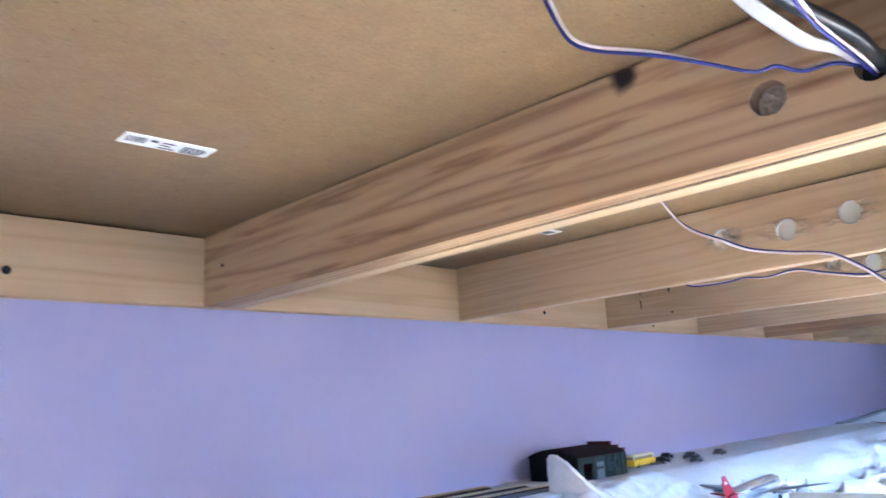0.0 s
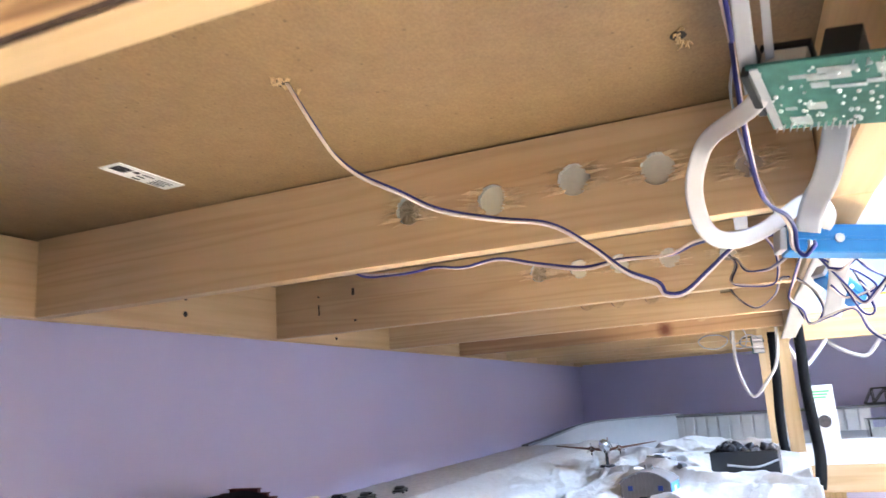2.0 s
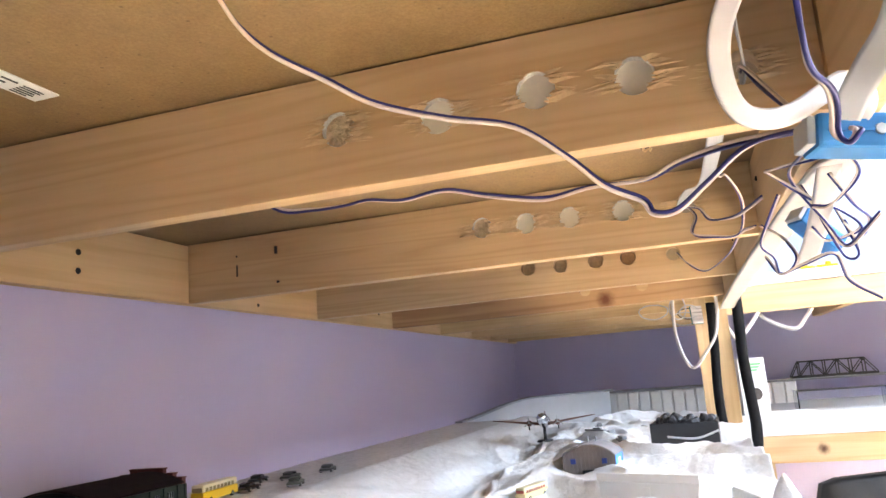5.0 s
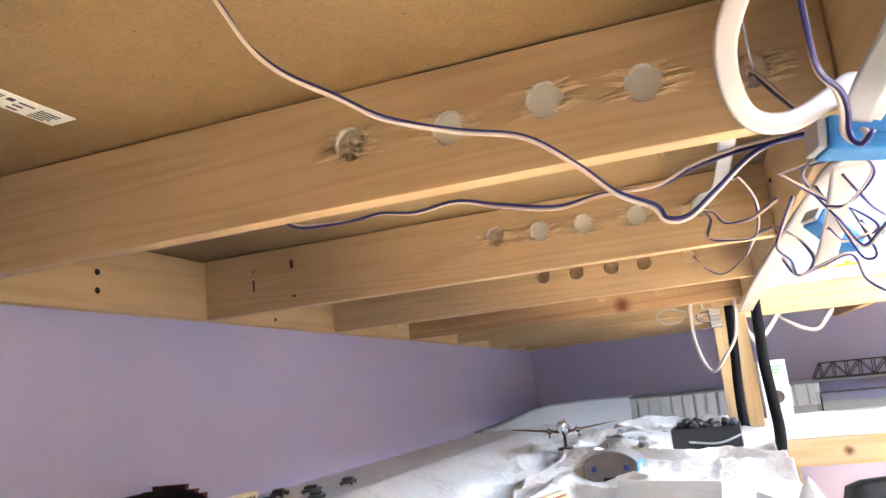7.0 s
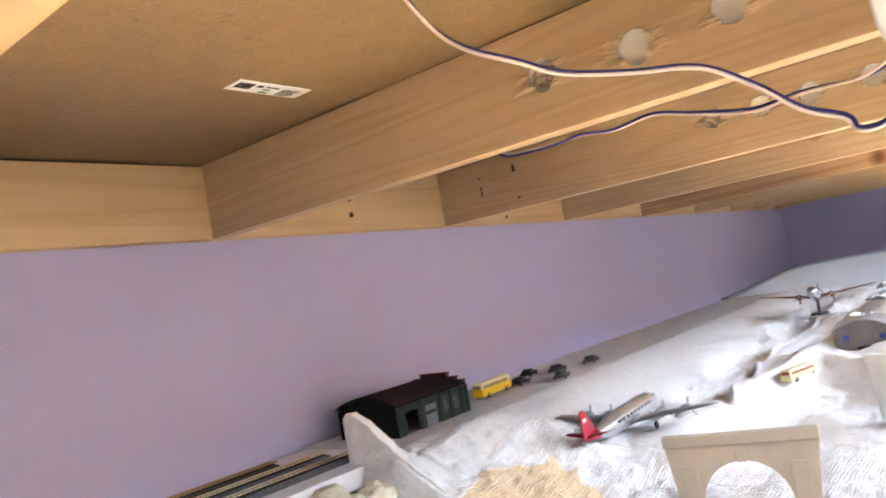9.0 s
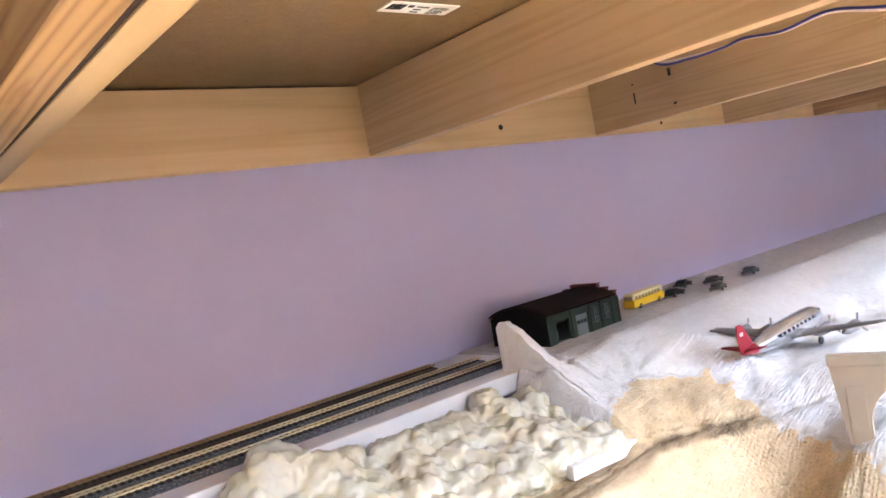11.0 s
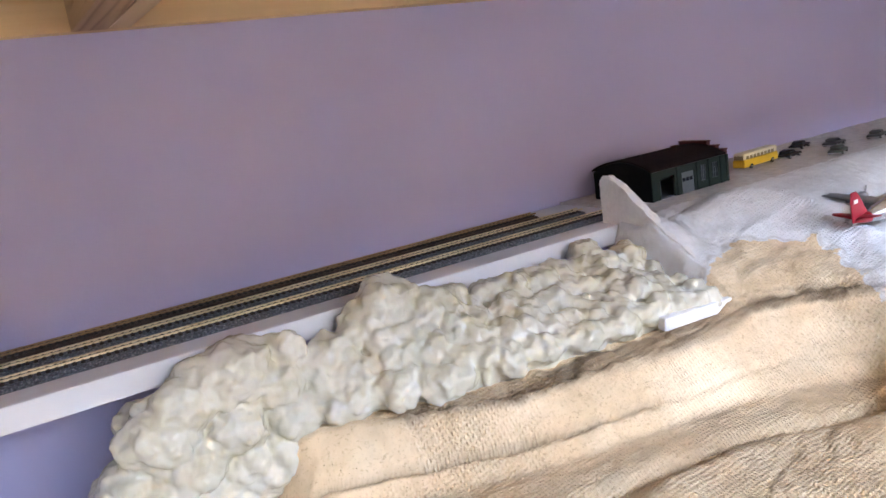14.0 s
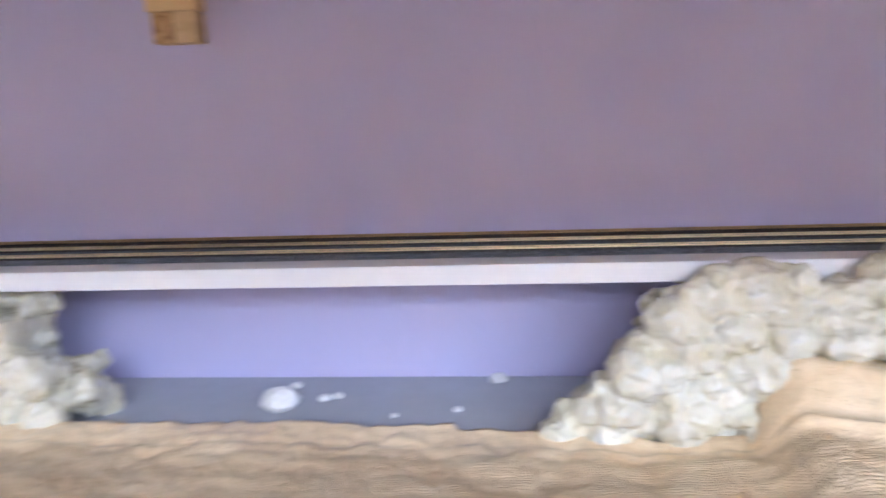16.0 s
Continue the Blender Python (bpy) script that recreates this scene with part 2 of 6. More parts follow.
LIGHT_PINE, DARK_PINE = (0.66, 0.465, 0.265), (0.42, 0.245, 0.105)
PINE = wood("pine_crosswise", LIGHT_PINE, DARK_PINE, "Y", 0.42, rings=85.0)
PINE_X = wood("pine_lengthwise", (0.76, 0.54, 0.29), (0.52, 0.31, 0.13), "X", 0.5)
PINE_Z = wood("pine_upright", (0.70, 0.52, 0.30), DARK_PINE, "Z", 0.5)
PINE_RED = wood("reddish_pine", (0.59, 0.375, 0.18), (0.285, 0.15, 0.052), "Y", 1.0, rings=75.0, knot=(0.007, -0.598, 0.083), knot_size=0.013, knot_colour=(0.012, 0.006, 0.004), knot_edge=1.5, flecks=0.75)
PINE_KNOT = wood("knotty_pine", (0.56, 0.35, 0.18), (0.33, 0.17, 0.07), "Y", 0.8, knot=(0.0, -0.525, 0.016), knot_size=0.012, knot_colour=(0.16, 0.05, 0.02))
PINE_TAN = wood("amber_pine", (0.68, 0.49, 0.27), (0.46, 0.29, 0.13), "Y", 0.6)
HOLE_FIBRE = plain("raw_fibre", (0.80, 0.76, 0.68), 0.9, vary=0.38, scale=520, relief=0.001)
DOWEL = plain("brown_dowel_end", (0.33, 0.20, 0.12), 0.7, vary=0.25, scale=260, relief=0.0006)
# Near-black brown that paints the shade between the doubled joists.
GAP_SHADE = plain("dark_gap_shade", (0.045, 0.024, 0.015), 0.9, vary=0.4, scale=180, relief=0.001)
BUS_GLASS = plain("bus_window", (0.34, 0.27, 0.14), 0.25, vary=0.2, scale=80)
PLUG_WORN = plain("worn_plug", (0.76, 0.61, 0.42), 0.8, vary=0.20, scale=220, relief=0.4)
PLUG = plain("pale_plug", (0.80, 0.75, 0.64), 0.7, vary=0.06, scale=300)
SPLINTER = plain("torn_wood", (0.60, 0.43, 0.245), 0.7, vary=0.3, scale=160)
HOLE_DARK = plain("dark_screw_hole", (0.02, 0.017, 0.015), 0.8)
STEEL = plain("steel", (0.5, 0.5, 0.5), 0.35, 1.0)
HARDBOARD = hardboard_mat()
WALL = wall_mat()
WHITE_PAINT = plain("white_paint", (0.80, 0.79, 0.77), 0.6, vary=0.03, scale=30)
FLOORING = plain("pale_carpet", (0.70, 0.63, 0.55), 0.95, vary=0.08, scale=200, relief=0.002)
FOAMBOARD = plain("white_foam_board", (0.72, 0.71, 0.72), 0.55, vary=0.05, scale=40)
FOAMRAW = plain("raw_white_foam", (0.78, 0.76, 0.74), 0.8, vary=0.10, scale=220, relief=0.0015)
BASEBOARD_MAT = plain("grey_base_board", (0.42, 0.43, 0.46), 0.6, vary=0.08, scale=25)
TERRAIN = terrain_mat()
FOAM = foam_mat()
BALLAST = ballast_mat()
BALLAST_BROWN = plain("brown_ballast", (0.075, 0.052, 0.038), 0.8, vary=0.5, scale=900, relief=0.0008)
RAIL = plain("nickel_rail", (0.80, 0.68, 0.45), 0.28, 1.0, vary=0.15, scale=40)
RAIL_RUST = plain("rusty_rail", (0.40, 0.26, 0.13), 0.4, 0.9, vary=0.3, scale=40)
TIE = plain("dark_tie", (0.035, 0.026, 0.02), 0.8)
WHITE_CARD = plain("white_card", (0.78, 0.77, 0.75), 0.7, vary=0.05, scale=80)
LABEL_WHITE = plain("label_paper", (0.80, 0.80, 0.78), 0.6, vary=0.03)
INK = plain("black_ink", (0.03, 0.03, 0.035), 0.6)
BLACK = plain("black_plastic", (0.016, 0.016, 0.018), 0.38, vary=0.3)
SHED_BLACK = plain("matt_black_plastic", (0.008, 0.008, 0.009), 0.85, vary=0.3, gloss=0.12)
BLACK_CLOTH = plain("black_fabric", (0.010, 0.010, 0.012), 0.9, vary=0.3, scale=300)
GREEN_DARK = plain("dark_green_plastic", (0.018, 0.028, 0.020), 0.7, vary=0.15, gloss=0.2)
ROOF_DARK = plain("dark_red_brown_roof", (0.016, 0.008, 0.008), 0.9, vary=0.25, scale=90, relief=0.0005, gloss=0.12)
BRICK_RED = plain("red_brick_plastic", (0.085, 0.012, 0.010), 0.6, vary=0.25, scale=120)
GREY_DOOR = plain("grey_plastic", (0.10, 0.115, 0.125), 0.5)
YELLOW = plain("yellow_paint", (0.80, 0.50, 0.02), 0.35, vary=0.05)
CREAM = plain("cream_paint", (0.78, 0.68, 0.42), 0.4, vary=0.06)
OLD_YELLOW = plain("pale_yellow_paint", (0.74, 0.60, 0.30), 0.45, vary=0.08)
WINDOW_DARK = plain("dark_window", (0.02, 0.022, 0.026), 0.15)
RED_BROWN = plain("brown_red_paint", (0.30, 0.06, 0.04), 0.5)
CAR_GREY = plain("grey_car_paint", (0.060, 0.063, 0.060), 0.35, 0.2)
CAR_BLACK = plain("black_car_paint", (0.02, 0.02, 0.022), 0.25)
CAR_GREEN = plain("grey_green_car_paint", (0.070, 0.078, 0.060), 0.38)
SILVER = plain("polished_aluminium", (0.66, 0.68, 0.71), 0.18, 0.80, vary=0.12, scale=50)
WING_GREY = plain("grey_wing_metal", (0.34, 0.34, 0.35), 0.42, 0.5)
TAIL_RED = plain("red_tail_paint", (0.36, 0.015, 0.03), 0.35)
BROWN_WING = plain("worn_brown_wing", (0.16, 0.075, 0.05), 0.5, vary=0.35, scale=80)
PANEL_GREY = plain("grey_white_panel", (0.52, 0.52, 0.53), 0.7, vary=0.05, scale=40)
PORTAL_MAT = plain("beige_grey_casting", (0.42, 0.36, 0.285), 0.75, vary=0.08, scale=70, relief=0.0006)
HUT_GREY = plain("weathered_grey_brown", (0.19, 0.16, 0.145), 0.7, vary=0.25, scale=90)
HUT_ROOF = plain("grey_roof", (0.25, 0.24, 0.245), 0.6, vary=0.15)
HUT_BLUE = plain("blue_paint", (0.07, 0.26, 0.70), 0.45, vary=0.15)
HUT_NAVY = plain("navy_window", (0.02, 0.045, 0.22), 0.3)
WIRE_BLUE = plain("navy_wire", (0.022, 0.022, 0.16), 0.38)
WIRE_WHITE = plain("pinkish_white_wire", (0.74, 0.62, 0.56), 0.4)
CABLE_WHITE = plain("white_flat_cable", (0.60, 0.57, 0.56), 0.4, vary=0.04)
CABLE_GREY = plain("grey_flat_cable", (0.42, 0.43, 0.46), 0.4, vary=0.06)
STRAP = plain("greyish_strap", (0.46, 0.44, 0.41), 0.5, vary=0.08)
BLUE_BOX = plain("bright_blue_plastic", (0.022, 0.20, 0.52), 0.38, vary=0.08)
PCB_GREEN = plain("green_circuit_board", (0.06, 0.17, 0.14), 0.3, vary=0.4, scale=160)
SOLDER = plain("solder", (0.60, 0.63, 0.63), 0.45, 0.7, vary=0.3, scale=300)
PALE_PLASTIC = plain("cream_terminal_plastic", (0.62, 0.54, 0.42), 0.5)
SKYBOARD = plain("pale_sky_board", (0.40, 0.46, 0.56), 0.7, vary=0.04, scale=3)
PHOTO_BRICK = plain("reddish_print", (0.32, 0.20, 0.18), 0.6, vary=0.5, scale=120)
PHOTO_GREY = plain("greyish_print", (0.38, 0.40, 0.42), 0.6, vary=0.5, scale=120)
GREEN_INK = plain("green_print", (0.16, 0.55, 0.22), 0.6)
DISC_BROWN = plain("dark_brown_disc", (0.07, 0.055, 0.05), 0.5, vary=0.5, scale=150)
COAL = plain("black_lumps", (0.03, 0.03, 0.035), 0.45, vary=0.4, scale=80)
GREY_DEBRIS = plain("grey_scrap", (0.30, 0.31, 0.32), 0.6, vary=0.3)
CLEAR = glass_mat()


# ---- mesh helpers ----
def part(name, bm, material, parent=None, label="", smooth=False, at=None):
    """One bmesh as one mesh object, under a thing or a part when a parent is given."""
    me = bpy.data.meshes.new(name)
    bmesh.ops.recalc_face_normals(bm, faces=bm.faces)
    bm.to_mesh(me)
    bm.free()
    me.materials.append(material)
    if smooth:
        me.polygons.foreach_set("use_smooth", [True] * len(me.polygons))
    ob = new(name, me)
    if at is not None:
        ob.matrix_basis = at
    if parent is not None:
        ob.parent = parent
    if label:
        tagged(ob, label)
    return ob


def thing(name, m, label, category, group="", kind=""):
    ob = new(name)
    ob.empty_display_size = 0.02
    ob.matrix_basis = m
    return tagged(ob, label, category, group, kind)


def box(bm, x0, y0, z0, x1, y1, z1, bevel=0.0, m=None):
    g = bmesh.ops.create_cube(bm, size=1.0)["verts"]
    for v in g:
        v.co = Vector(((x0 + x1) / 2 + v.co.x * (x1 - x0), (y0 + y1) / 2 + v.co.y * (y1 - y0), (z0 + z1) / 2 + v.co.z * (z1 - z0)))
    if bevel:
        edges = list({e for v in g for e in v.link_edges})
        r = bmesh.ops.bevel(bm, geom=edges, offset=bevel, segments=2, profile=0.6, affect="EDGES")
        g = list({v for f in r["faces"] for v in f.verts} | {v for v in g if v.is_valid})
    if m is not None:
        bmesh.ops.transform(bm, matrix=m, verts=g)
    return g


def boxed(x0, y0, z0, x1, y1, z1, bevel=0.0):
    bm = bmesh.new()
    box(bm, x0, y0, z0, x1, y1, z1, bevel)
    return bm


def cyl(bm, r0, r1, h, m, sides=16, caps=True):
    """A cone or cylinder along its own z, from 0 to h, laid at m."""
    g = bmesh.ops.create_cone(bm, cap_ends=caps, segments=sides, radius1=r0, radius2=r1, depth=h)["verts"]
    bmesh.ops.transform(bm, matrix=m @ Matrix.Translation((0, 0, h / 2)), verts=g)
    return g


def smooth_line(points, steps=6):
    """A Catmull-Rom line through the points."""
    p = [Vector(q) for q in points]
    p = [p[0] * 2 - p[1]] + p + [p[-1] * 2 - p[-2]]
    out = []
    for i in range(1, len(p) - 2):
        a, b, c, d = p[i - 1 : i + 3]
        for s in range(steps):
            t = s / steps
            out.append(0.5 * (2 * b + (c - a) * t + (2 * a - 5 * b + 4 * c - d) * t * t + (3 * b - a - 3 * c + d) * t**3))
    out.append(p[-2])
    return out


def sweep(bm, line, profile, up=(0, 0, 1), twist=None):
    """Draws a closed profile of (side, up) offsets along a line of points."""
    up = Vector(up)
    rows = []
    side_prev = None
    for i, p in enumerate(line):
        t = (line[min(i + 1, len(line) - 1)] - line[max(i - 1, 0)]).normalized()
        side = t.cross(up)
        if side.length < 0.15 and side_prev is not None:
            side = side_prev - t * side_prev.dot(t)
        side.normalize()
        if side_prev is not None and side.dot(side_prev) < 0:
            side = -side
        if side_prev is not None:
            side = (side * 0.4 + side_prev * 0.6)
            side = (side - t * side.dot(t)).normalized()
        side_prev = side
        n = side.cross(t)
        a = twist(i / max(1, len(line) - 1)) if twist else 0.0
        s2, n2 = side * math.cos(a) + n * math.sin(a), n * math.cos(a) - side * math.sin(a)
        rows.append([bm.verts.new(p + s2 * u + n2 * v) for u, v in profile])
    k = len(profile)
    for r, q in zip(rows, rows[1:]):
        for j in range(k):
            bm.faces.new((r[j], r[(j + 1) % k], q[(j + 1) % k], q[j]))
    bm.faces.new(rows[0])
    bm.faces.new(rows[-1][::-1])


def circle(r, sides=8, cu=0.0, cv=0.0):
    return [(cu + r * math.cos(2 * math.pi * i / sides), cv + r * math.sin(2 * math.pi * i / sides)) for i in range(sides)]


def lathe(bm, profile, sides=20, m=None):
    """Turns (along, radius) pairs round the x axis."""
    rows = []
    for a, r in profile:
        rows.append([bm.verts.new((a, r * math.cos(2 * math.pi * i / sides), r * math.sin(2 * math.pi * i / sides))) for i in range(sides)])
    for p, q in zip(rows, rows[1:]):
        for j in range(sides):
            bm.faces.new((p[j], p[(j + 1) % sides], q[(j + 1) % sides], q[j]))
    bm.faces.new(rows[0])
    bm.faces.new(rows[-1][::-1])
    if m is not None:
        bmesh.ops.transform(bm, matrix=m, verts=[v for r in rows for v in r])


def prism(bm, outline, thick, m=None):
    """A flat outline of (u, v) in the xz plane, given thickness along y."""
    a = [bm.verts.new((u, 0, v)) for u, v in outline]
    b = [bm.verts.new((u, thick, v)) for u, v in outline]
    n = len(outline)
    bm.faces.new(a)
    bm.faces.new(b[::-1])
    for i in range(n):
        bm.faces.new((a[i], b[i], b[(i + 1) % n], a[(i + 1) % n]))
    if m is not None:
        bmesh.ops.transform(bm, matrix=m, verts=a + b)


def pierced(outline, holes, thick):
    """A board in the yz plane with round holes through it, its face at x = 0, thick along +x."""
    bm = bmesh.new()
    edges = []

    def loop(pts):
        vs = [bm.verts.new((0, y, z)) for y, z in pts]
        edges.extend(bm.edges.new((vs[i], vs[(i + 1) % len(vs)])) for i in range(len(vs)))

    loop(outline)
    for y, z, r in holes:
        loop([(y + r * math.cos(2 * math.pi * i / 28), z + r * math.sin(2 * math.pi * i / 28)) for i in range(28)])
    bmesh.ops.triangle_fill(bm, use_beauty=True, use_dissolve=False, edges=edges, normal=(-1, 0, 0))
    ret = bmesh.ops.extrude_face_region(bm, geom=list(bm.faces))
    bmesh.ops.translate(bm, vec=(thick, 0, 0), verts=[v for v in ret["geom"] if isinstance(v, bmesh.types.BMVert)])
    return bm


def sstep(a, b, x):
    t = min(1.0, max(0.0, (x - a) / (b - a)))
    return t * t * (3 - 2 * t)


def lerp(a, b, t):
    return a + (b - a) * t


# ---- the room ----
WALL_Y, EAST_X, WEST_X, SOUTH_Y, FLOOR_Z, CEIL_Z = 0.0195, 2.70, -2.5, -3.30, -1.30, 1.70
tagged(part("wall_north", boxed(WEST_X - 0.1, WALL_Y, FLOOR_Z, EAST_X + 0.1, WALL_Y + 0.1, CEIL_Z), WALL), "lavender painted plaster wall behind the layout", "wall", kind="structure")
tagged(part("wall_east", boxed(EAST_X, SOUTH_Y, FLOOR_Z, EAST_X + 0.1, WALL_Y, CEIL_Z), WALL), "lavender painted plaster wall at the far end", "wall", kind="structure")
tagged(part("wall_west", boxed(WEST_X - 0.1, SOUTH_Y, FLOOR_Z, WEST_X, WALL_Y, CEIL_Z), WHITE_PAINT), "white painted plaster wall", "wall", kind="structure")
WX0, WX1, WZ0, WZ1 = -1.05, 2.35, 0.64, 1.62
bm = bmesh.new()
box(bm, WEST_X - 0.1, SOUTH_Y - 0.1, FLOOR_Z, EAST_X + 0.1, SOUTH_Y, WZ0)
box(bm, WEST_X - 0.1, SOUTH_Y - 0.1, WZ1, EAST_X + 0.1, SOUTH_Y, CEIL_Z)
box(bm, WEST_X - 0.1, SOUTH_Y - 0.1, WZ0, WX0, SOUTH_Y, WZ1)
box(bm, WX1, SOUTH_Y - 0.1, WZ0, EAST_X + 0.1, SOUTH_Y, WZ1)
tagged(part("wall_south", bm, WHITE_PAINT), "pale painted wall with the room's window", "wall", kind="structure")
window = thing("window_1", pose(0, 0, 0), "wide white-framed window that lights the room", "window", kind="structure")
bm = bmesh.new()
for x0, z0, x1, z1 in ((WX0, WZ0, WX1, WZ0 + 0.03), (WX0, WZ1 - 0.03, WX1, WZ1), (WX0, WZ0 + 0.03, WX0 + 0.03, WZ1 - 0.03), (WX1 - 0.03, WZ0 + 0.03, WX1, WZ1 - 0.03)):
    box(bm, x0, SOUTH_Y - 0.075, z0, x1, SOUTH_Y - 0.035, z1, 0.004)
part("window_frame", bm, WHITE_PAINT, window)
tagged(part("floor", boxed(WEST_X - 0.1, SOUTH_Y - 0.1, FLOOR_Z - 0.1, EAST_X + 0.1, WALL_Y + 0.1, FLOOR_Z), FLOORING), "pale carpeted floor", "floor", kind="structure")
tagged(part("ceiling", boxed(WEST_X - 0.1, SOUTH_Y - 0.1, CEIL_Z, EAST_X + 0.1, WALL_Y + 0.1, CEIL_Z + 0.1), WHITE_PAINT), "white painted ceiling", "ceiling", kind="structure")

# ---- the upper deck: pine frame under brown hardboard table tops ----
D, THICK, FRONT_Y = 0.089, 0.019, -0.781
deck = thing("upper_bench", pose(0, 0, 0), "pine framed upper deck with brown hardboard underside, fixed to the wall", "bench")
ledger = part("ledger", boxed(-0.70, 0.0, 0.0, 2.69, WALL_Y - 0.001, D - 0.0025, 0.0015), PINE_X, deck, "pale pine board along the wall")


def screw_hole(parent, m, r=0.0032, name="screw"):
    bm = bmesh.new()
    cyl(bm, r, r * 0.85, 0.0016, m, 12)
    cyl(bm, r * 0.55, r * 0.4, 0.0022, m @ pose(r * 0.2, r * 0.2, 0), 8)
    return part(name, bm, HOLE_DARK, parent, "dark countersunk screw")


for x, z, r in ((0.232, 0.047, 0.0042), (0.232, 0.024, 0.0042), (-0.671, 0.027, 0.005), (0.63, 0.012, 0.003), (1.16, 0.03, 0.003)):
    screw_hole(ledger, pose(x, 0.0004, z, 90), r)


def splinters(parent, holes, rng, face=0.0):
    """Wood torn out along the grain round drill holes: broad lifted flakes and fine fibres."""
    bm = bmesh.new()
    for y, z, r in holes:
        for k in range(40):
            side = rng.choice((-1, 1))
            a = rng.uniform(-1.0, 1.0)
            y0, z0 = y + side * r * math.cos(a) * rng.uniform(0.92, 1.1), z + r * math.sin(a) * rng.uniform(0.8, 1.05)
            broad = k < 7
            ln, w = (rng.uniform(0.008, 0.024), rng.uniform(0.0010, 0.0026)) if broad else (rng.uniform(0.004, 0.022), rng.uniform(0.0003, 0.0010))
            out = rng.uniform(0.0008, 0.0030)
            drift = rng.uniform(-0.004, 0.004)
            v = [bm.verts.new(c) for c in ((face - 0.0002, y0, z0 - w), (face - 0.0002, y0, z0 + w), (face - out, y0 - side * 0.003, z0 + rng.uniform(-w, w)), (face - 0.0003, y0 + side * ln, z0 + drift), (face - out * 0.5, y0 + side * ln * 0.5, z0 + drift * 0.5 + w * 0.8))]
            for f in ((0, 2, 4), (2, 1, 4), (1, 3, 4), (3, 0, 4), (0, 1, 2), (0, 3, 1)):
                bm.faces.new([v[i] for i in f])
    return tagged(part("torn_fibre", bm, SPLINTER, parent, "torn pale wood fibres round the holes"), kind="stuff")


def joist(x, holes=(), material=PINE, thick=THICK, plugs=False, torn=True, label="pale pine joist", plug_mat=PLUG, lining_mat=HOLE_FIBRE, deep=0.36):
    bm = pierced([(0.0, 0.0), (FRONT_Y, 0.0), (FRONT_Y, D - 0.0016), (0.0, D - 0.0016)], holes, thick)
    low = [e for e in bm.edges if all(abs(v.co.z) < 1e-6 for v in e.verts) and abs(e.verts[0].co.x - e.verts[1].co.x) < 1e-6]
    bmesh.ops.bevel(bm, geom=low, offset=0.0010, segments=2, affect="EDGES", profile=0.5)
    ob = part("joist", bm, material, deck, label, at=pose(x, 0, 0))
    rng = random.Random(int(1000 * (x + 3)))
    if torn and holes:
        splinters(ob, holes, rng)
    if plugs:
        for y, z, r in holes[:4]:
            bm = bmesh.new()
            cyl(bm, r * 0.975, r * 0.975, 0.0025, pose(thick * deep, y, z, 0, 90, 0), 24)
            part("plug", bm, PLUG_WORN if torn and y > -0.47 else plug_mat, ob, "disc set in the hole")
            bm = bmesh.new()
            n = 28
            rings = []
            for k, (dx, rr) in enumerate(((0.0006, 0.995), (thick * deep * 0.33, 0.97), (thick * deep * 0.67, 0.965), (thick * deep, 0.98))):
                rings.append([bm.verts.new((dx, y + r * (rr + rng.uniform(-0.05, 0.0)) * math.cos(6.2832 * i / n), z + r * (rr + rng.uniform(-0.05, 0.0)) * math.sin(6.2832 * i / n))) for i in range(n)])
            for p, q in zip(rings, rings[1:]):
                for i in range(n):
                    bm.faces.new((p[i], p[(i + 1) % n], q[(i + 1) % n], q[i]))
            part("hole_lining", bm, lining_mat, ob, "rough fibres in the bored hole")
    return ob


R = 0.0135
j1 = joist(-0.452, [(-0.692, 0.034, 0.0112), (-0.749, 0.034, 0.0095)], PINE_RED, thick=0.030, torn=False, label="reddish pine joist with a dark knot")
for v in j1.data.vertices:
    # The board is sawn thinner towards the front.
    if v.co.x < 0.015:
        v.co.x += lerp(-0.001, 0.0095, min(1.0, -v.co.y / 0.78)) * (1 - max(0.0, v.co.x) / 0.015)
doubled = joist(-0.4215, [(-0.692, 0.034, 0.0125), (-0.749, 0.033, 0.012)], PINE_TAN, thick=0.019, torn=False, label="pine joist doubled against its neighbour with a narrow gap")
doubled.matrix_local = pose(-0.4215, 0, 0, 0, 0, 0.46)
bm = bmesh.new()
cyl(bm, 0.0108, 0.0104, 0.006, pose(0.0205, -0.692, 0.034, 0, 90, 0), 24)
for v in bm.verts:
    v.co.x += 0.002 * noise.noise(v.co * 260)
part("plug", bm, PLUG_WORN, j1, "rough brown disc set in the hole")
# A near-black disc closes the bore and stands for the shade inside.
bm = bmesh.new()
cyl(bm, 0.0094, 0.0094, 0.003, pose(0.024, -0.749, 0.034, 0, 90, 0), 24)
part("wire_hole", bm, HOLE_DARK, j1, "dark disc as the shade in the hole that takes the wires")
bm = bmesh.new()
rng = random.Random(31)
rings = [[bm.verts.new((x, -0.692 + 0.0112 * k * math.cos(6.2832 * i / 28) + rng.uniform(-0.0006, 0.0006), 0.034 + 0.0112 * k * math.sin(6.2832 * i / 28) + rng.uniform(-0.0006, 0.0006))) for i in range(28)] for x, k in ((0.0088, 1.0), (0.013, 0.94), (0.017, 0.95), (0.0205, 0.96))]
for p, q in zip(rings, rings[1:]):
    for i in range(28):
        bm.faces.new((p[i], p[(i + 1) % 28], q[(i + 1) % 28], q[i]))
part("hole_lining", bm, DOWEL, j1, "rough brown fibres in the bored hole")
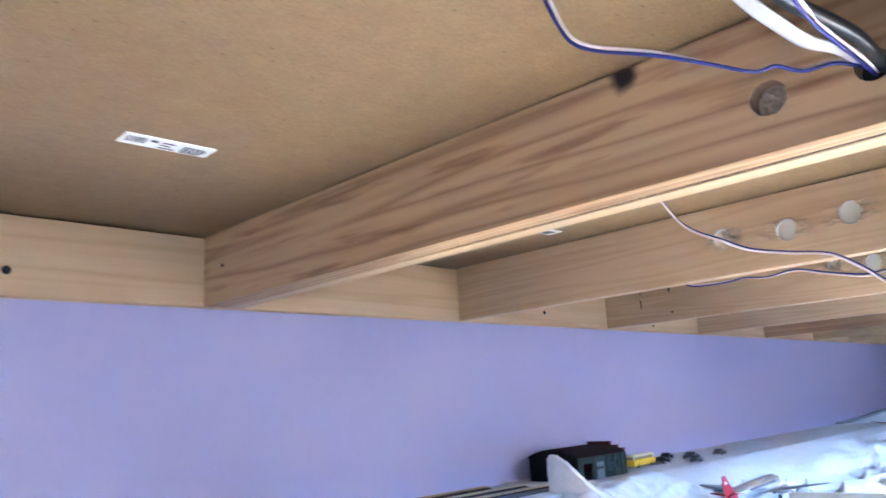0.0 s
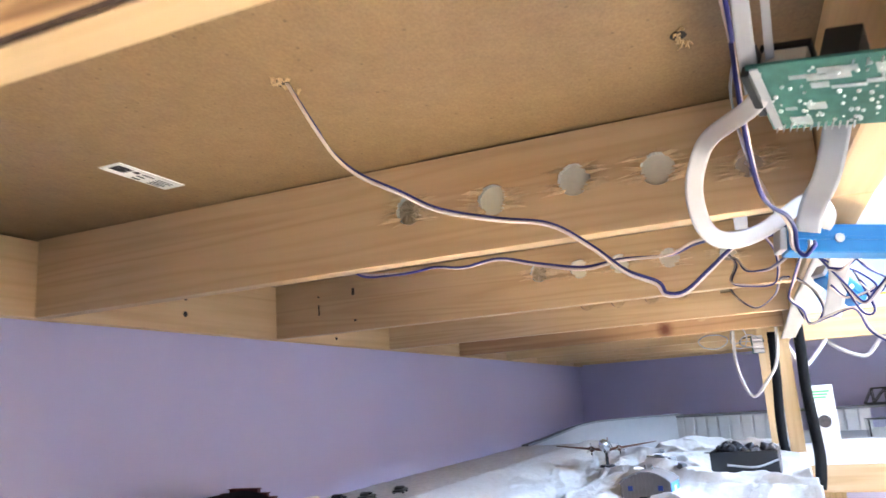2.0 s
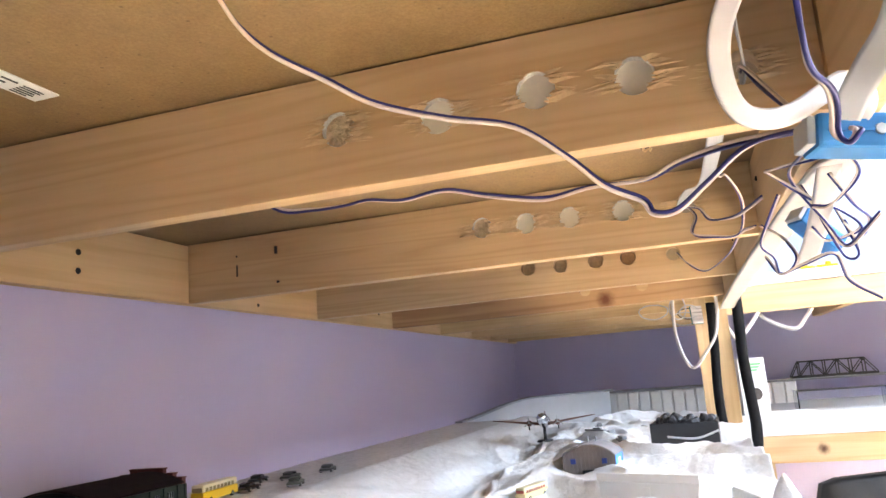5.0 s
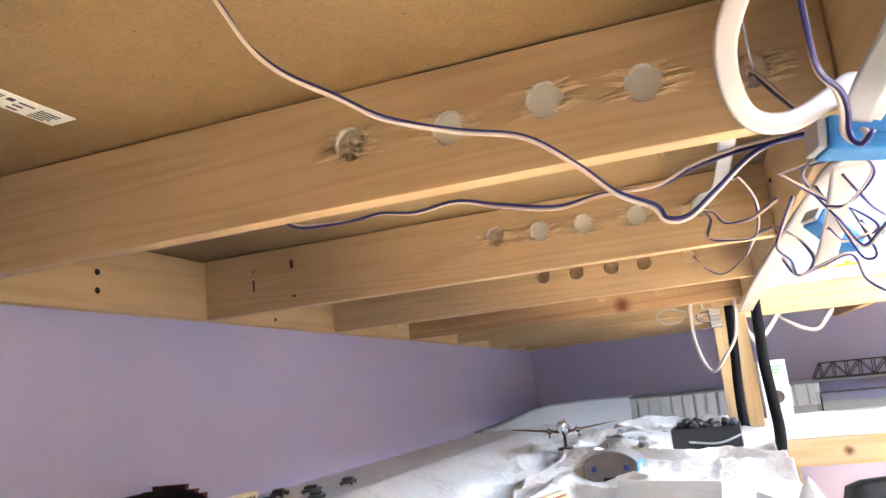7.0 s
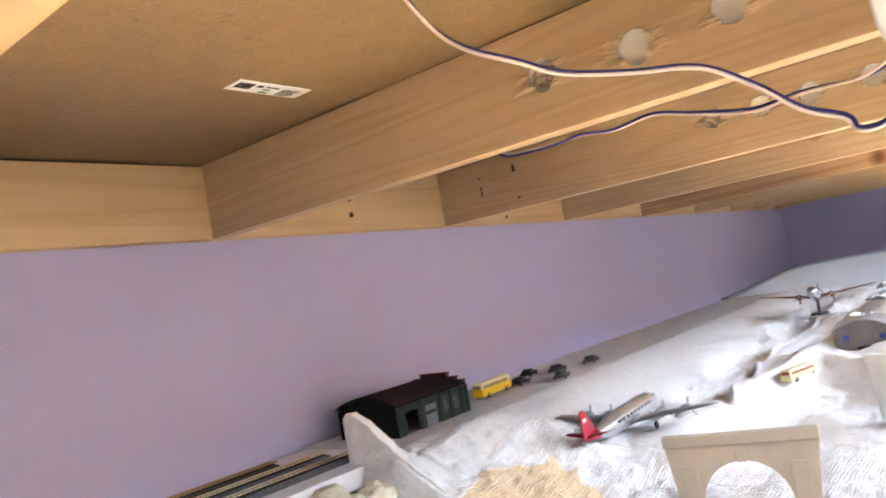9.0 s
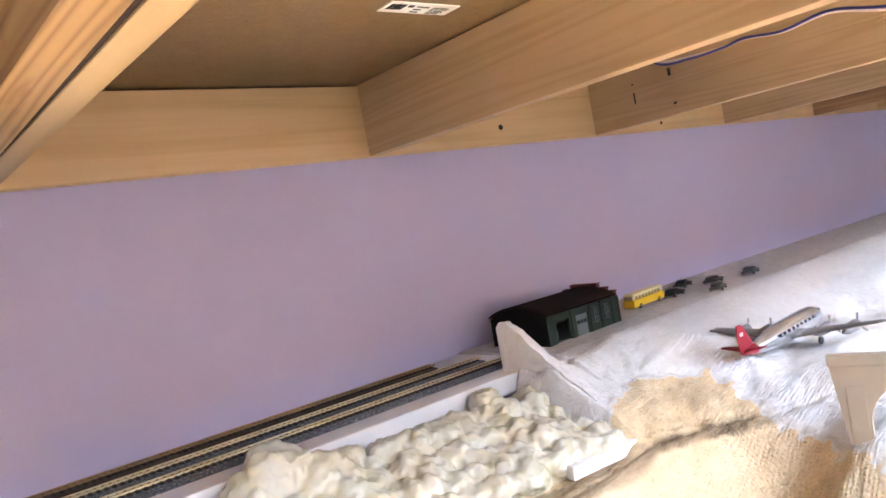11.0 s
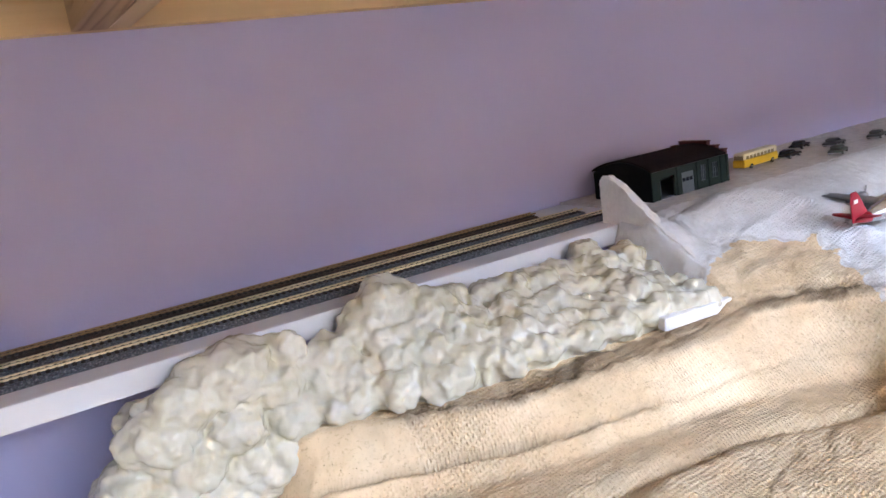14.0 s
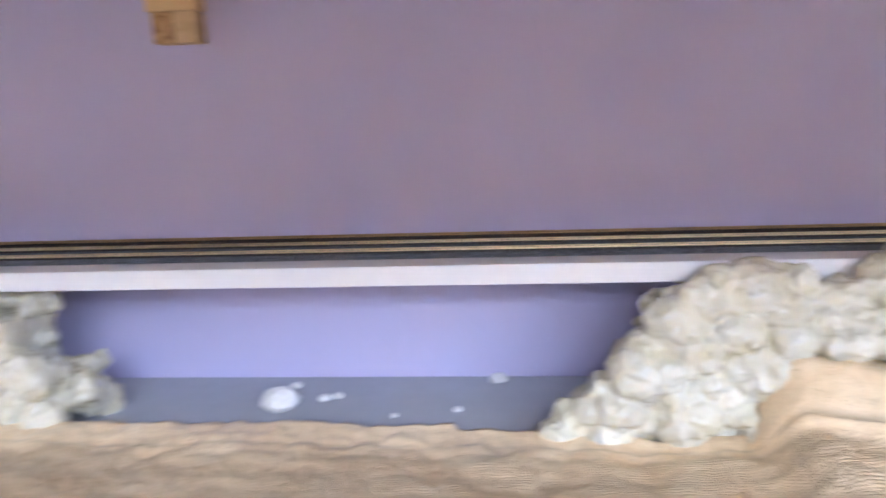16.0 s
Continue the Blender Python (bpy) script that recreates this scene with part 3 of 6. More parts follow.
# Dark strip added as the shade in the gap between the two joists, wider towards the front.
bm = bmesh.new()
ring = [[bm.verts.new((x, y, z)) for x, z in ((-0.4246, 0.0009), (-0.4207 + w, 0.0009), (-0.4213 + w, 0.020), (-0.4238, 0.020))] for y, w in ((-0.10, 0.0004), (-0.40, 0.0018), (-0.780, 0.0048))]
for p, q in zip(ring, ring[1:]):
    for i in range(4):
        bm.faces.new((p[i], p[(i + 1) % 4], q[(i + 1) % 4], q[i]))
bm.faces.new(ring[0][::-1])
bm.faces.new(ring[-1])
part("bark_edge", bm, GAP_SHADE, deck, "dark strip added as the shade in the gap between the doubled joists")
joist(0.0, [(-0.460, 0.046, R), (-0.537, 0.042, R), (-0.607, 0.047, R), (-0.672, 0.044, R), (-0.737, 0.036, 0.0115)], PINE, plugs=True)
j3 = joist(0.443, [(-0.451, 0.052, R), (-0.509, 0.050, R), (-0.565, 0.050, R), (-0.631, 0.049, R), (-0.704, 0.047, 0.012)], PINE, plugs=True)
# Here the wood-toned discs stand for the next joist seen through open holes.
joist(0.846, [(-0.430, 0.050, R), (-0.489, 0.049, R), (-0.552, 0.049, R), (-0.608, 0.049, R), (-0.684, 0.046, 0.012)], PINE, plugs=True, torn=False, plug_mat=SPLINTER, lining_mat=DOWEL, deep=0.8)
joist(1.247, [(-0.481, 0.042, R), (-0.609, 0.040, R)], PINE_KNOT, torn=False, label="reddish pine joist with a brown knot")
joist(1.632, [(-0.50, 0.045, R), (-0.60, 0.045, R)], PINE_TAN, torn=False)
joist(1.975, (), PINE_TAN)
joist(2.235, (), PINE_TAN)
joist(2.52, (), PINE_TAN)
for y, z, w, h in ((-0.147, 0.062, 0.0022, 0.0055), (-0.083, 0.039, 0.0011, 0.0085), (-0.149, 0.016, 0.0022, 0.0016), (-0.083, 0.060, 0.0012, 0.0014)):
    part("nail", boxed(-0.0012, y - w, z - h, 0.0004, y + w, z + h, 0.0005), HOLE_DARK, j3, "dark staple mark")
screw_hole(j1, pose(0.0002, -0.045, 0.044, 0, -90, 0), 0.0024)
cleat = part("cleat", boxed(-1.050, -0.012, 0.000, -0.990, WALL_Y - 0.001, D - 0.0015, 0.002), PINE_X, deck, "short pine cleat at the wall")
for x0, mt in ((-1.044, PINE_RED), (-1.018, PINE_TAN)):
    part("block", boxed(x0, -0.012, -0.036, x0 + 0.0255, WALL_Y - 0.001, -0.0002, 0.0015), mt, deck, "doubled pine block under the cleat")
part("fascia", boxed(-1.9, FRONT_Y - 0.045, 0.0, -0.4325, FRONT_Y - 0.014, D - 0.0015, 0.0025), PINE_X, deck, "pale pine front board of the deck")
part("fascia", boxed(0.0, -0.031, 0.0, 0.431, 0.0, D - 0.0015, 0.0025), PINE_X, deck, "pale pine front board of the deck", at=pose(-0.4315, FRONT_Y - 0.0135, 0, 0, 0, 1.65))
fascia = part("fascia", boxed(0.0, FRONT_Y - 0.032, 0.0, 2.04, FRONT_Y - 0.001, D - 0.0015, 0.0025), PINE_X, deck, "pale pine front board of the deck")
for x in (0.14, 0.40, 0.83, 1.20):
    screw_hole(fascia, pose(x, FRONT_Y - 0.0006, 0.055, -90), 0.003)
panels = []
for x0, x1 in ((-1.9, -0.4385), (-0.4375, 0.8565), (0.8575, 2.69)):
    panels.append(part("table_top", boxed(x0, FRONT_Y - 0.040, D, x1, WALL_Y - 0.002, D + 0.034, 0.001), HARDBOARD, deck, "brown hardboard underside of a table top"))


def sticker(parent, cx, cy, turn, seed):
    """A printed paper label: a pale strip with dark bars that cannot be read."""
    m = pose(cx, cy, D - 0.0008, 0, 0, turn)
    st = part("sticker", boxed(-0.0375, -0.0115, -0.0003, 0.0375, 0.0115, 0.0007), LABEL_WHITE, parent, "white printed paper label", at=m)
    rng = random.Random(seed)
    bm = bmesh.new()
    for k in range(5):
        y = 0.008 - k * 0.0032
        box(bm, 0.012, y - 0.0005, -0.0009, 0.012 + rng.uniform(0.012, 0.021), y + 0.0003, -0.0003)
    for k in range(3):
        y = 0.007 - k * 0.006
        box(bm, -0.006, y - 0.0008, -0.0009, -0.006 + rng.uniform(0.008, 0.014), y + 0.0006, -0.0003)
    for k in range(9):
        x = -0.034 + k * 0.0018
        box(bm, x, -0.008, -0.0009, x + rng.choice((0.0003, 0.0007)), 0.004, -0.0003)
    box(bm, -0.015, -0.007, -0.0009, -0.010, -0.003, -0.0003)
    part("print", bm, INK, st, "dark unreadable print")


sticker(panels[1], -0.100, -0.254, 0.0, 3)
sticker(panels[0], -0.628, -0.278, -2.0, 5)
bm = bmesh.new()
rng = random.Random(4)
for x, y in ((-0.190, -0.466), (-0.120, -0.708), (0.324, -0.670)):
    for _ in range(16):
        a, r = rng.uniform(0, 6.28), rng.uniform(0.003, 0.009)
        cyl(bm, 0.0016, 0.0003, rng.uniform(0.002, 0.005), pose(x + r * math.cos(a) * 1.6, y + r * math.sin(a) * 0.6, D, 180 + rng.uniform(-50, 50), rng.uniform(-50, 50), 0), 5)
tagged(part("drill_burr", bm, SPLINTER, panels[1], "torn fibres round a drilled wire hole"), kind="stuff")
# The panel isn't pierced: dark discs paint the shade of its drilled holes.
for x, y in ((-0.190, -0.466), (-0.120, -0.708), (0.324, -0.670)):
    bm = bmesh.new()
    cyl(bm, 0.0052, 0.0046, 0.0010, pose(x - 0.003, y + 0.002, D - 0.0008), 14)
    part("drill_hole", bm, HOLE_DARK, panels[1], "dark disc as the shade in a drilled hole")


# ---- the lower deck ----
ZD = -0.272
lower = thing("lower_bench", pose(0, 0, 0), "lower deck of grey board on a pine frame along the wall", "bench")
part("base_board", boxed(-1.9, -0.79, -0.476, 2.0, WALL_Y - 0.002, -0.456, 0.001), BASEBOARD_MAT, lower, "grey blue base board")
part("fascia", boxed(-1.9, -0.822, -0.54, 2.0, -0.792, -0.452, 0.002), PINE_X, lower, "pale pine front board")
for x in (-1.8, -0.6, 0.8, 1.9):
    part("leg", boxed(x, -0.79, FLOOR_Z, x + 0.04, -0.75, -0.477, 0.002), PINE_Z, lower)
    part("leg", boxed(x, -0.02, FLOOR_Z, x + 0.04, 0.02, -0.477, 0.002), PINE_Z, lower)
shelf = thing("track_shelf", pose(0, 0, 0), "white foam board shelf along the wall that carries the tracks", "shelf")
part("board", boxed(-1.9, -0.1525, ZD - 0.020, 1.78, WALL_Y - 0.001, ZD, 0.0005), FOAMBOARD, shelf)
part("front_edge", boxed(-1.9, -0.155, ZD - 0.0202, 1.78, -0.1527, ZD + 0.0001, 0.0008), FOAMBOARD, shelf, "smooth white front edge")


# ---- plaster terrain ----
def along(x, table):
    """Straight lines between (x, value) pairs, rounded a little at the joints."""
    if x <= table[0][0]:
        return table[0][1]
    for (x0, v0), (x1, v1) in zip(table, table[1:]):
        if x <= x1:
            return lerp(v0, v1, (x - x0) / (x1 - x0))
    return table[-1][1]


def foam_front(x):
    """The line where the foam ends towards the front: y and z."""
    return along(x, ((-0.45, -0.172), (-0.38, -0.183), (-0.31, -0.212), (-0.22, -0.253), (-0.11, -0.274), (0.033, -0.2955))), lerp(-0.345, -0.334, sstep(-0.42, 0.05, x))


def crest_line(x):
    """The rounded rim from which the canyon's face drops."""
    return along(x, ((-0.45, -0.182), (-0.38, -0.197), (-0.31, -0.230), (-0.22, -0.273), (-0.11, -0.296), (0.033, -0.313), (0.10, -0.340), (0.15, -0.372), (0.25, -0.42), (0.50, -0.46)))


def cliff(u):
    """Share of the canyon face's drop at the share u of its run: a round lip, a steep wall, a step at the crack, a bulging foot."""
    return along(u, ((0.0, 0.0), (0.10, 0.04), (0.22, 0.17), (0.62, 0.60), (0.66, 0.69), (0.72, 0.71), (0.86, 0.86), (1.0, 0.97), (1.2, 1.0)))


def valley_line(x):
    """Where the valley floor of the white land meets the foot of the raised flat."""
    return along(x, ((0.42, -0.395), (0.58, -0.365), (0.75, -0.352), (0.90, -0.345), (1.10, -0.352), (1.30, -0.345))) + 0.014 * noise.noise(Vector((x * 11, 0.3, 6.6)))


def crease(x, y):
    """The brown groove along that line, its shade also put into the colour: 1 in its middle."""
    return max(0.0, 1 - abs(y - valley_line(x)) / 0.012) * sstep(0.42, 0.52, x) * (1 - sstep(1.15, 1.35, x))


FOLD = ((0.090, -0.190, -0.272), (0.150, -0.196, -0.260), (0.195, -0.212, -0.257), (0.222, -0.255, -0.273), (0.232, -0.300, -0.297), (0.222, -0.345, -0.324), (0.210, -0.380, -0.352))


def ground(x, y):
    """Height of the plaster, how far it is painted tan, and how far brown stain and painted shade darken it."""
    wob = noise.noise(Vector((x * 7, y * 7, 1.7)))
    fine = noise.noise(Vector((x * 26, y * 26, 4.1)))
    grit = noise.noise(Vector((x * 70, y * 70, 2.0)))
    skin = ZD + 0.0022 + 0.0012 * fine
    if y > -0.156:
        return skin + 0.0010 * grit, 0.32, 0.0, 0.0
    # Uplands: a bank falls from the shelf to a flat valley, which rises again at the front and to the far end.
    bank = min(1.0, max(0.0, (y + 0.162 + 0.012 * wob) / (-0.125 - 0.03 * wob)))
    bank = lerp(bank, bank * bank * (3 - 2 * bank), 0.35)
    floor_z = lerp(-0.322, -0.302, sstep(0.45, 1.1, x)) - 0.024 * sstep(-0.36, -0.48, y) * (1 - sstep(0.48, 0.72, x)) + 0.009 * sstep(0.20, 0.30, x) * (1 - sstep(0.45, 0.65, x)) * (1 - sstep(-0.36, -0.48, y))
    up = lerp(skin, floor_z, bank)
    up += 0.006 * sstep(-0.52, -0.66, y) * sstep(0.50, 0.8, x) * wob - 0.010 * sstep(-0.45, -0.60, y) * sstep(0.70, 0.95, x)
    up += 0.062 * max(0.0, 1 - math.hypot((x - 0.49) / 0.085, (y + 0.772) / 0.050)) ** 0.8 * (1 + 0.9 * fine + 0.5 * wob)
    cy = valley_line(x)
    up -= bank * sstep(0.44, 0.54, x) * (1 - sstep(1.2, 1.4, x)) * (0.016 * sstep(-0.010, 0.006, y - cy) * (1 - sstep(0.03, 0.10, y - cy)) + 0.006 * sstep(0.0, 0.02, cy - y))
    up += 0.006 * wob * bank + 0.0016 * fine * bank
    # Folds of the cloth along the bank and across the valley.
    up += 0.0045 * bank * (noise.noise(Vector((x * 2 + y * 9, y * 15 - x * 6, 6.0))) ** 2) * 2
    up += 0.005 * bank * sstep(0.1, 0.25, x) * abs(noise.noise(Vector((x * 6 + y * 10, y * 12 - x * 3, 2.0)))) ** 0.6
    up += 0.022 * bank * sstep(0.42, 0.62, x) * (1 - min(1.0, 2.2 * abs(noise.noise(Vector((x * 5 + y * 3, y * 8 - x * 4, 7.7)))))) * (0.4 + sstep(-0.30, -0.45, y))
    up -= 0.02 * sstep(-0.60, -0.70, y) * (1 - sstep(0.5, 0.8, x))
    # The tan mound past the foam: a slope from the shelf down to the canyon's rim.
    rim = crest_line(x) + 0.006 * wob
    raised = 0.0
    rim_z = lerp(-0.350, -0.338, sstep(-0.42, 0.05, x))
    t = min(1.0, max(0.0, (y + 0.245) / (rim + 0.245)))
    mound = lerp(-0.2965, rim_z, t ** 1.15) if y < -0.245 else lerp(skin, -0.2965, sstep(-0.17, -0.245, y))
    mound = lerp(rim_z - 0.006, mound, sstep(0.004, 0.036, x))
    mound += 0.004 * fine * sstep(-0.20, -0.25, y) + 0.0018 * grit + 0.003 * wob
    mound -= 0.012 * math.exp(-(((x - 0.110) / 0.034) ** 2) - (((y + 0.212) / 0.030) ** 2))
    mound += 0.011 * math.exp(-(((y + 0.203 + 0.25 * (x - 0.16)) / 0.024) ** 2)) * sstep(0.11, 0.16, x)
    up = lerp(mound, up, sstep(0.185, 0.25, x + 0.02 * wob))
    # A fold of cloth bounds the mound at its back and far side.
    if 0.08 < x < 0.30 and y > -0.42:
        fold = -1.0
        for (ax, ay, az), (bx, by, bz) in zip(FOLD, FOLD[1:]):
            t = min(1.0, max(0.0, ((x - ax) * (bx - ax) + (y - ay) * (by - ay)) / ((bx - ax) ** 2 + (by - ay) ** 2)))
            d = math.hypot(x - lerp(ax, bx, t), y - lerp(ay, by, t))
            fold = max(fold, lerp(az, bz, t) + 0.004 * wob - 0.62 * d + 0.003 * min(1.0, d / 0.008))
        raised = sstep(-0.001, 0.004, fold - up)
        up = max(up, fold + 0.0012 * grit)
    # The cloth is drawn up along the foam wedge.
    if 0.03 < x < 0.14 and y > -0.30:
        top = along(-y, ((0.157, -0.232), (0.185, -0.251), (0.215, -0.274), (0.245, -0.293), (0.275, -0.308), (0.31, -0.335)))
        pull = (1 - sstep(0.050, 0.098, x)) * sstep(-0.178, -0.212, y)
        up = max(up, lerp(up, top, pull))
    # Canyon: a steep face below the rim, then a woven bed that sinks to a crease and rises to the white floor further on.
    run_len = along(x, ((-0.45, 0.056), (-0.30, 0.052), (-0.23, 0.044), (-0.12, 0.048), (0.0, 0.060), (0.10, 0.080), (0.25, 0.16)))
    foot = rim - run_len
    past = max(0.0, foot - y)
    groove = along(x, ((-0.30, -0.358), (-0.19, -0.374), (-0.08, -0.394), (0.03, -0.430), (0.15, -0.47))) + 0.006 * wob
    bed = -0.403 - 0.030 * sstep(0.0, 0.16, past) + 0.007 * noise.noise(Vector((x * 4, y * 9, 8.0))) + 0.003 * fine + 0.03 * sstep(-0.55, -0.74, y)
    bed += (0.0036 * noise.noise(Vector((x * 9, y * 34, 2.5))) + 0.008 * sstep(0.0, 0.02, groove - y)) * sstep(0.01, 0.05, past)
    bed -= 0.007 * math.exp(-(((y - groove - 0.004) / 0.007) ** 2)) * sstep(-0.33, -0.24, x)
    west = 1 - sstep(-0.425, -0.375, x)
    s = sstep(-0.38, -0.47, y)
    rise = sstep(lerp(0.10, 0.02, s), lerp(0.30, 0.15, s), x + 0.02 * wob)
    run = min(1.2, max(0.0, (y - rim) / (foot - rim)))
    face = lerp(cliff(run), run * run * (3 - 2 * run) if run < 1 else 1.0, sstep(0.14, 0.24, x))
    low = lerp(up, lerp(bed, up, rise), face)
    # Small cracks and overlaps of the cloth on the face.
    tan_face = (1 - sstep(0.13, 0.20, x)) * sstep(0.0, 0.08, face)
    crack = (1 - sstep(-0.13, -0.08, x)) * math.exp(-(((run - 0.665 - 0.05 * wob) / 0.035) ** 2))
    low -= 0.0045 * crack + tan_face * 0.0022 * (0.5 + wob) * max(0.0, 1 - abs(noise.noise(Vector((x * 8, y * 22, 5.5)))) / 0.05)
    low -= 0.0030 * tan_face * (1 - sstep(0.65, 0.75, face)) * max(0.0, 1 - abs(x + 0.300 + 0.1 * (y + 0.25) + 0.004 * fine) / 0.004)
    low += 0.0030 * tan_face * (1 - sstep(0.60, 0.68, face)) * sstep(-0.115, -0.125, x + 0.006 * fine)
    skim = (1 - sstep(-0.312, -0.296, x)) * sstep(-0.10, 0.05, run) * (1 - sstep(0.7, 1.1, run))
    # Elsewhere paint has filled the weave of the face in patches.
    skim = max(skim, 0.75 * tan_face * sstep(0.10, 0.24, run) * (1 - sstep(0.85, 1.15, run)) * sstep(-0.35, 0.10, noise.noise(Vector((x * 11, y * 16, 4.4)))))
    # Layers of cloth end in thin ragged ledges along the rim.
    ledge = (1 - sstep(0.17, 0.23, x)) * sstep(-0.36, -0.26, x)
    d = y - rim + 0.003 * fine
    steps = max(0.0, 1 - abs(d - 0.001) / 0.0028) + 0.8 * max(0.0, 1 - abs(d - 0.010 - 0.004 * wob) / 0.0022) * sstep(-0.12, 0.02, x)
    low -= 0.0028 * ledge * steps
    rough = 1 - 0.8 * skim
    low += rough * (0.0016 * grit + 0.0012 * noise.noise(Vector((x * 120, y * 120, 5.0))) + 0.0008 * noise.noise(Vector((x * 250, y * 250, 3.0))))
    z = lerp(low, -0.434 + 0.010 * noise.noise(Vector((x * 5, y * 9, 8.0))) + 0.004 * fine + 0.0024 * grit + 0.03 * sstep(-0.55, -0.74, y), west)
    edge = lerp(0.205, 0.135, min(1.0, max(0.0, (y + 0.28) / -0.10))) + 0.016 * fine + 0.010 * grit
    if y < -0.40:
        edge = lerp(0.135, 0.09, sstep(-0.40, -0.50, y)) + 0.016 * fine + 0.010 * grit
    tan = (1 - sstep(edge - 0.03, edge + 0.03, x)) * sstep(0.013, -0.013, y - lerp(-0.272, -0.243, sstep(0.055, 0.12, x)) + 0.012 * fine + 0.006 * grit)
    tan *= 1 - raised * sstep(-0.37, -0.33, y)
    if x < 0.02:
        tan = 1.0
    # Shade of rim strip, canyon bed, cracks and ledges is painted in brown.
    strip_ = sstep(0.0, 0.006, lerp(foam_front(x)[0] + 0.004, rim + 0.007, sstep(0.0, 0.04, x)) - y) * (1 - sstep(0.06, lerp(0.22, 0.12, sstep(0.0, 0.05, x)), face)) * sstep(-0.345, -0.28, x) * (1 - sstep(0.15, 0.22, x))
    stain_shade = (1.15 * strip_ + 0.42 * sstep(0.90, 1.0, face) + 0.12 * max(0.0, wob) + 0.7 * crack + 0.55 * ledge * steps) * min(1.0, 1.3 * tan)
    if x > 0.24:
        c = crease(x, y)
        z = lerp(z, -0.314 + 0.002 * fine, sstep(0.07, 0.03, math.hypot((x - 1.22) * 0.9, (y + 0.662) * 0.55)))
        z -= 0.0045 * c
        # The crease's brown patches also carry its shade as colour.
        stain_shade = 0.9 * c * sstep(0.02, 0.25, noise.noise(Vector((x * 14, y * 14, 9.0))) + 0.08)
    base = lerp(0.12, 0.0, sstep(0.28, 0.40, x))
    return z, base + 0.80 * tan, stain_shade, skim


def west_edge(x):
    """The torn back edge of the sheet in the open gap; further east it runs under the foam up to the shelf."""
    e = -0.174 + 0.008 * noise.noise(Vector((x * 9, 0.5, 3.3))) + 0.006 * noise.noise(Vector((x * 40, 0.5, 1.3))) - 0.016 * sstep(-0.70, -0.690, x)
    return lerp(e, -0.157, sstep(-0.42, -0.36, x))


def sheet(x0, x1, nx, ny, lo, hi, name, label):
    """A sheet of plaster between two lines, with its rim turned down."""
    bm = bmesh.new()
    lay = bm.verts.layers.float.new("tan")
    lay2 = bm.verts.layers.float.new("stain_shade")
    lay3 = bm.verts.layers.float.new("skim")
    rows = []
    for i in range(nx + 1):
        x = x0 + (x1 - x0) * i / nx
        ya, yb = lo(x), hi(x)
        col = []
        for j in range(ny + 1):
            y = ya + (yb - ya) * j / ny
            z, tan, stain_shade, skim = ground(x, y)
            v = bm.verts.new((x, y, z))
            v[lay], v[lay2], v[lay3] = tan, stain_shade, skim
            col.append(v)
        rows.append(col)
    for p, q in zip(rows, rows[1:]):
        for j in range(ny):
            bm.faces.new((p[j], q[j], q[j + 1], p[j + 1]))
    rim = [c[0] for c in rows] + rows[-1][1:] + [c[ny] for c in rows[-2::-1]] + rows[0][-2:0:-1]
    base = -0.4562 if name == "hardshell" else ZD + 0.0002
    down = []
    for v in rim:
        w = bm.verts.new((v.co.x, v.co.y, base))
        w[lay], w[lay2] = v[lay], v[lay2]
        down.append(w)
    for k in range(len(rim)):
        n = (k + 1) % len(rim)
        bm.faces.new((rim[k], rim[n], down[n], down[k]))
    return part(name, bm, TERRAIN, land, label, smooth=True)


land = thing("plaster_landscape", pose(0, 0, 0), "plaster cloth landscape, bare white and tan painted, on the lower deck", "landscape")
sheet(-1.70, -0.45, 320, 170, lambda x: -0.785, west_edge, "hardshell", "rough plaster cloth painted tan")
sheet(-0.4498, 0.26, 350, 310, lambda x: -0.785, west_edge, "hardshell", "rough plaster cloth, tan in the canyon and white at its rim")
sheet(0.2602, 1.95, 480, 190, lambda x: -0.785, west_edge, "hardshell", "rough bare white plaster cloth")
sheet(0.098, 1.80, 300, 32, lambda x: -0.1575, lambda x: 0.0185, "shelf_skin", "thin rough plaster skin on the shelf")


# ---- spray foam ----
def blob(bm, c, r, rng, stretch=(1, 1, 1)):
    g = bmesh.ops.create_icosphere(bm, subdivisions=2, radius=1.0)["verts"]
    rot = Euler([rng.uniform(0, 6.28) for _ in range(3)]).to_matrix()
    for v in g:
        d = 1 + 0.30 * noise.noise(v.co * 1.9 + Vector((c[0] * 90, c[1] * 90, c[2] * 90)))
        p = rot @ v.co * (r * d)
        v.co = Vector((c[0] + p.x * stretch[0], c[1] + p.y * stretch[1], c[2] + p.z * stretch[2]))


def spray_foam(name, build, label):
    rng = random.Random(11)
    bm = bmesh.new()
    build(bm, rng)
    ob = part(name, bm, FOAM, None, "", smooth=True)
    tagged(ob, label, "spray foam")
    md = ob.modifiers.new("merge", "REMESH")
    md.mode, md.voxel_size, md.use_smooth_shade = "VOXEL", 0.0017, True
    sm = ob.modifiers.new("soften", "SMOOTH")
    sm.factor, sm.iterations = 0.5, 3
    for size, deep in ((0.030, 0.007), (0.012, 0.0065), (0.0050, 0.0020)):
        tex = bpy.data.textures.new("foam_lumps", "CLOUDS")
        tex.noise_scale, tex.noise_depth = size, 1
        dm = ob.modifiers.new("swell", "DISPLACE")
        dm.texture, dm.strength, dm.mid_level, dm.texture_coords = tex, deep, 0.5, "LOCAL"
    last = ob.modifiers.new("settle", "SMOOTH")
    last.factor, last.iterations = 0.5, 1
    return ob


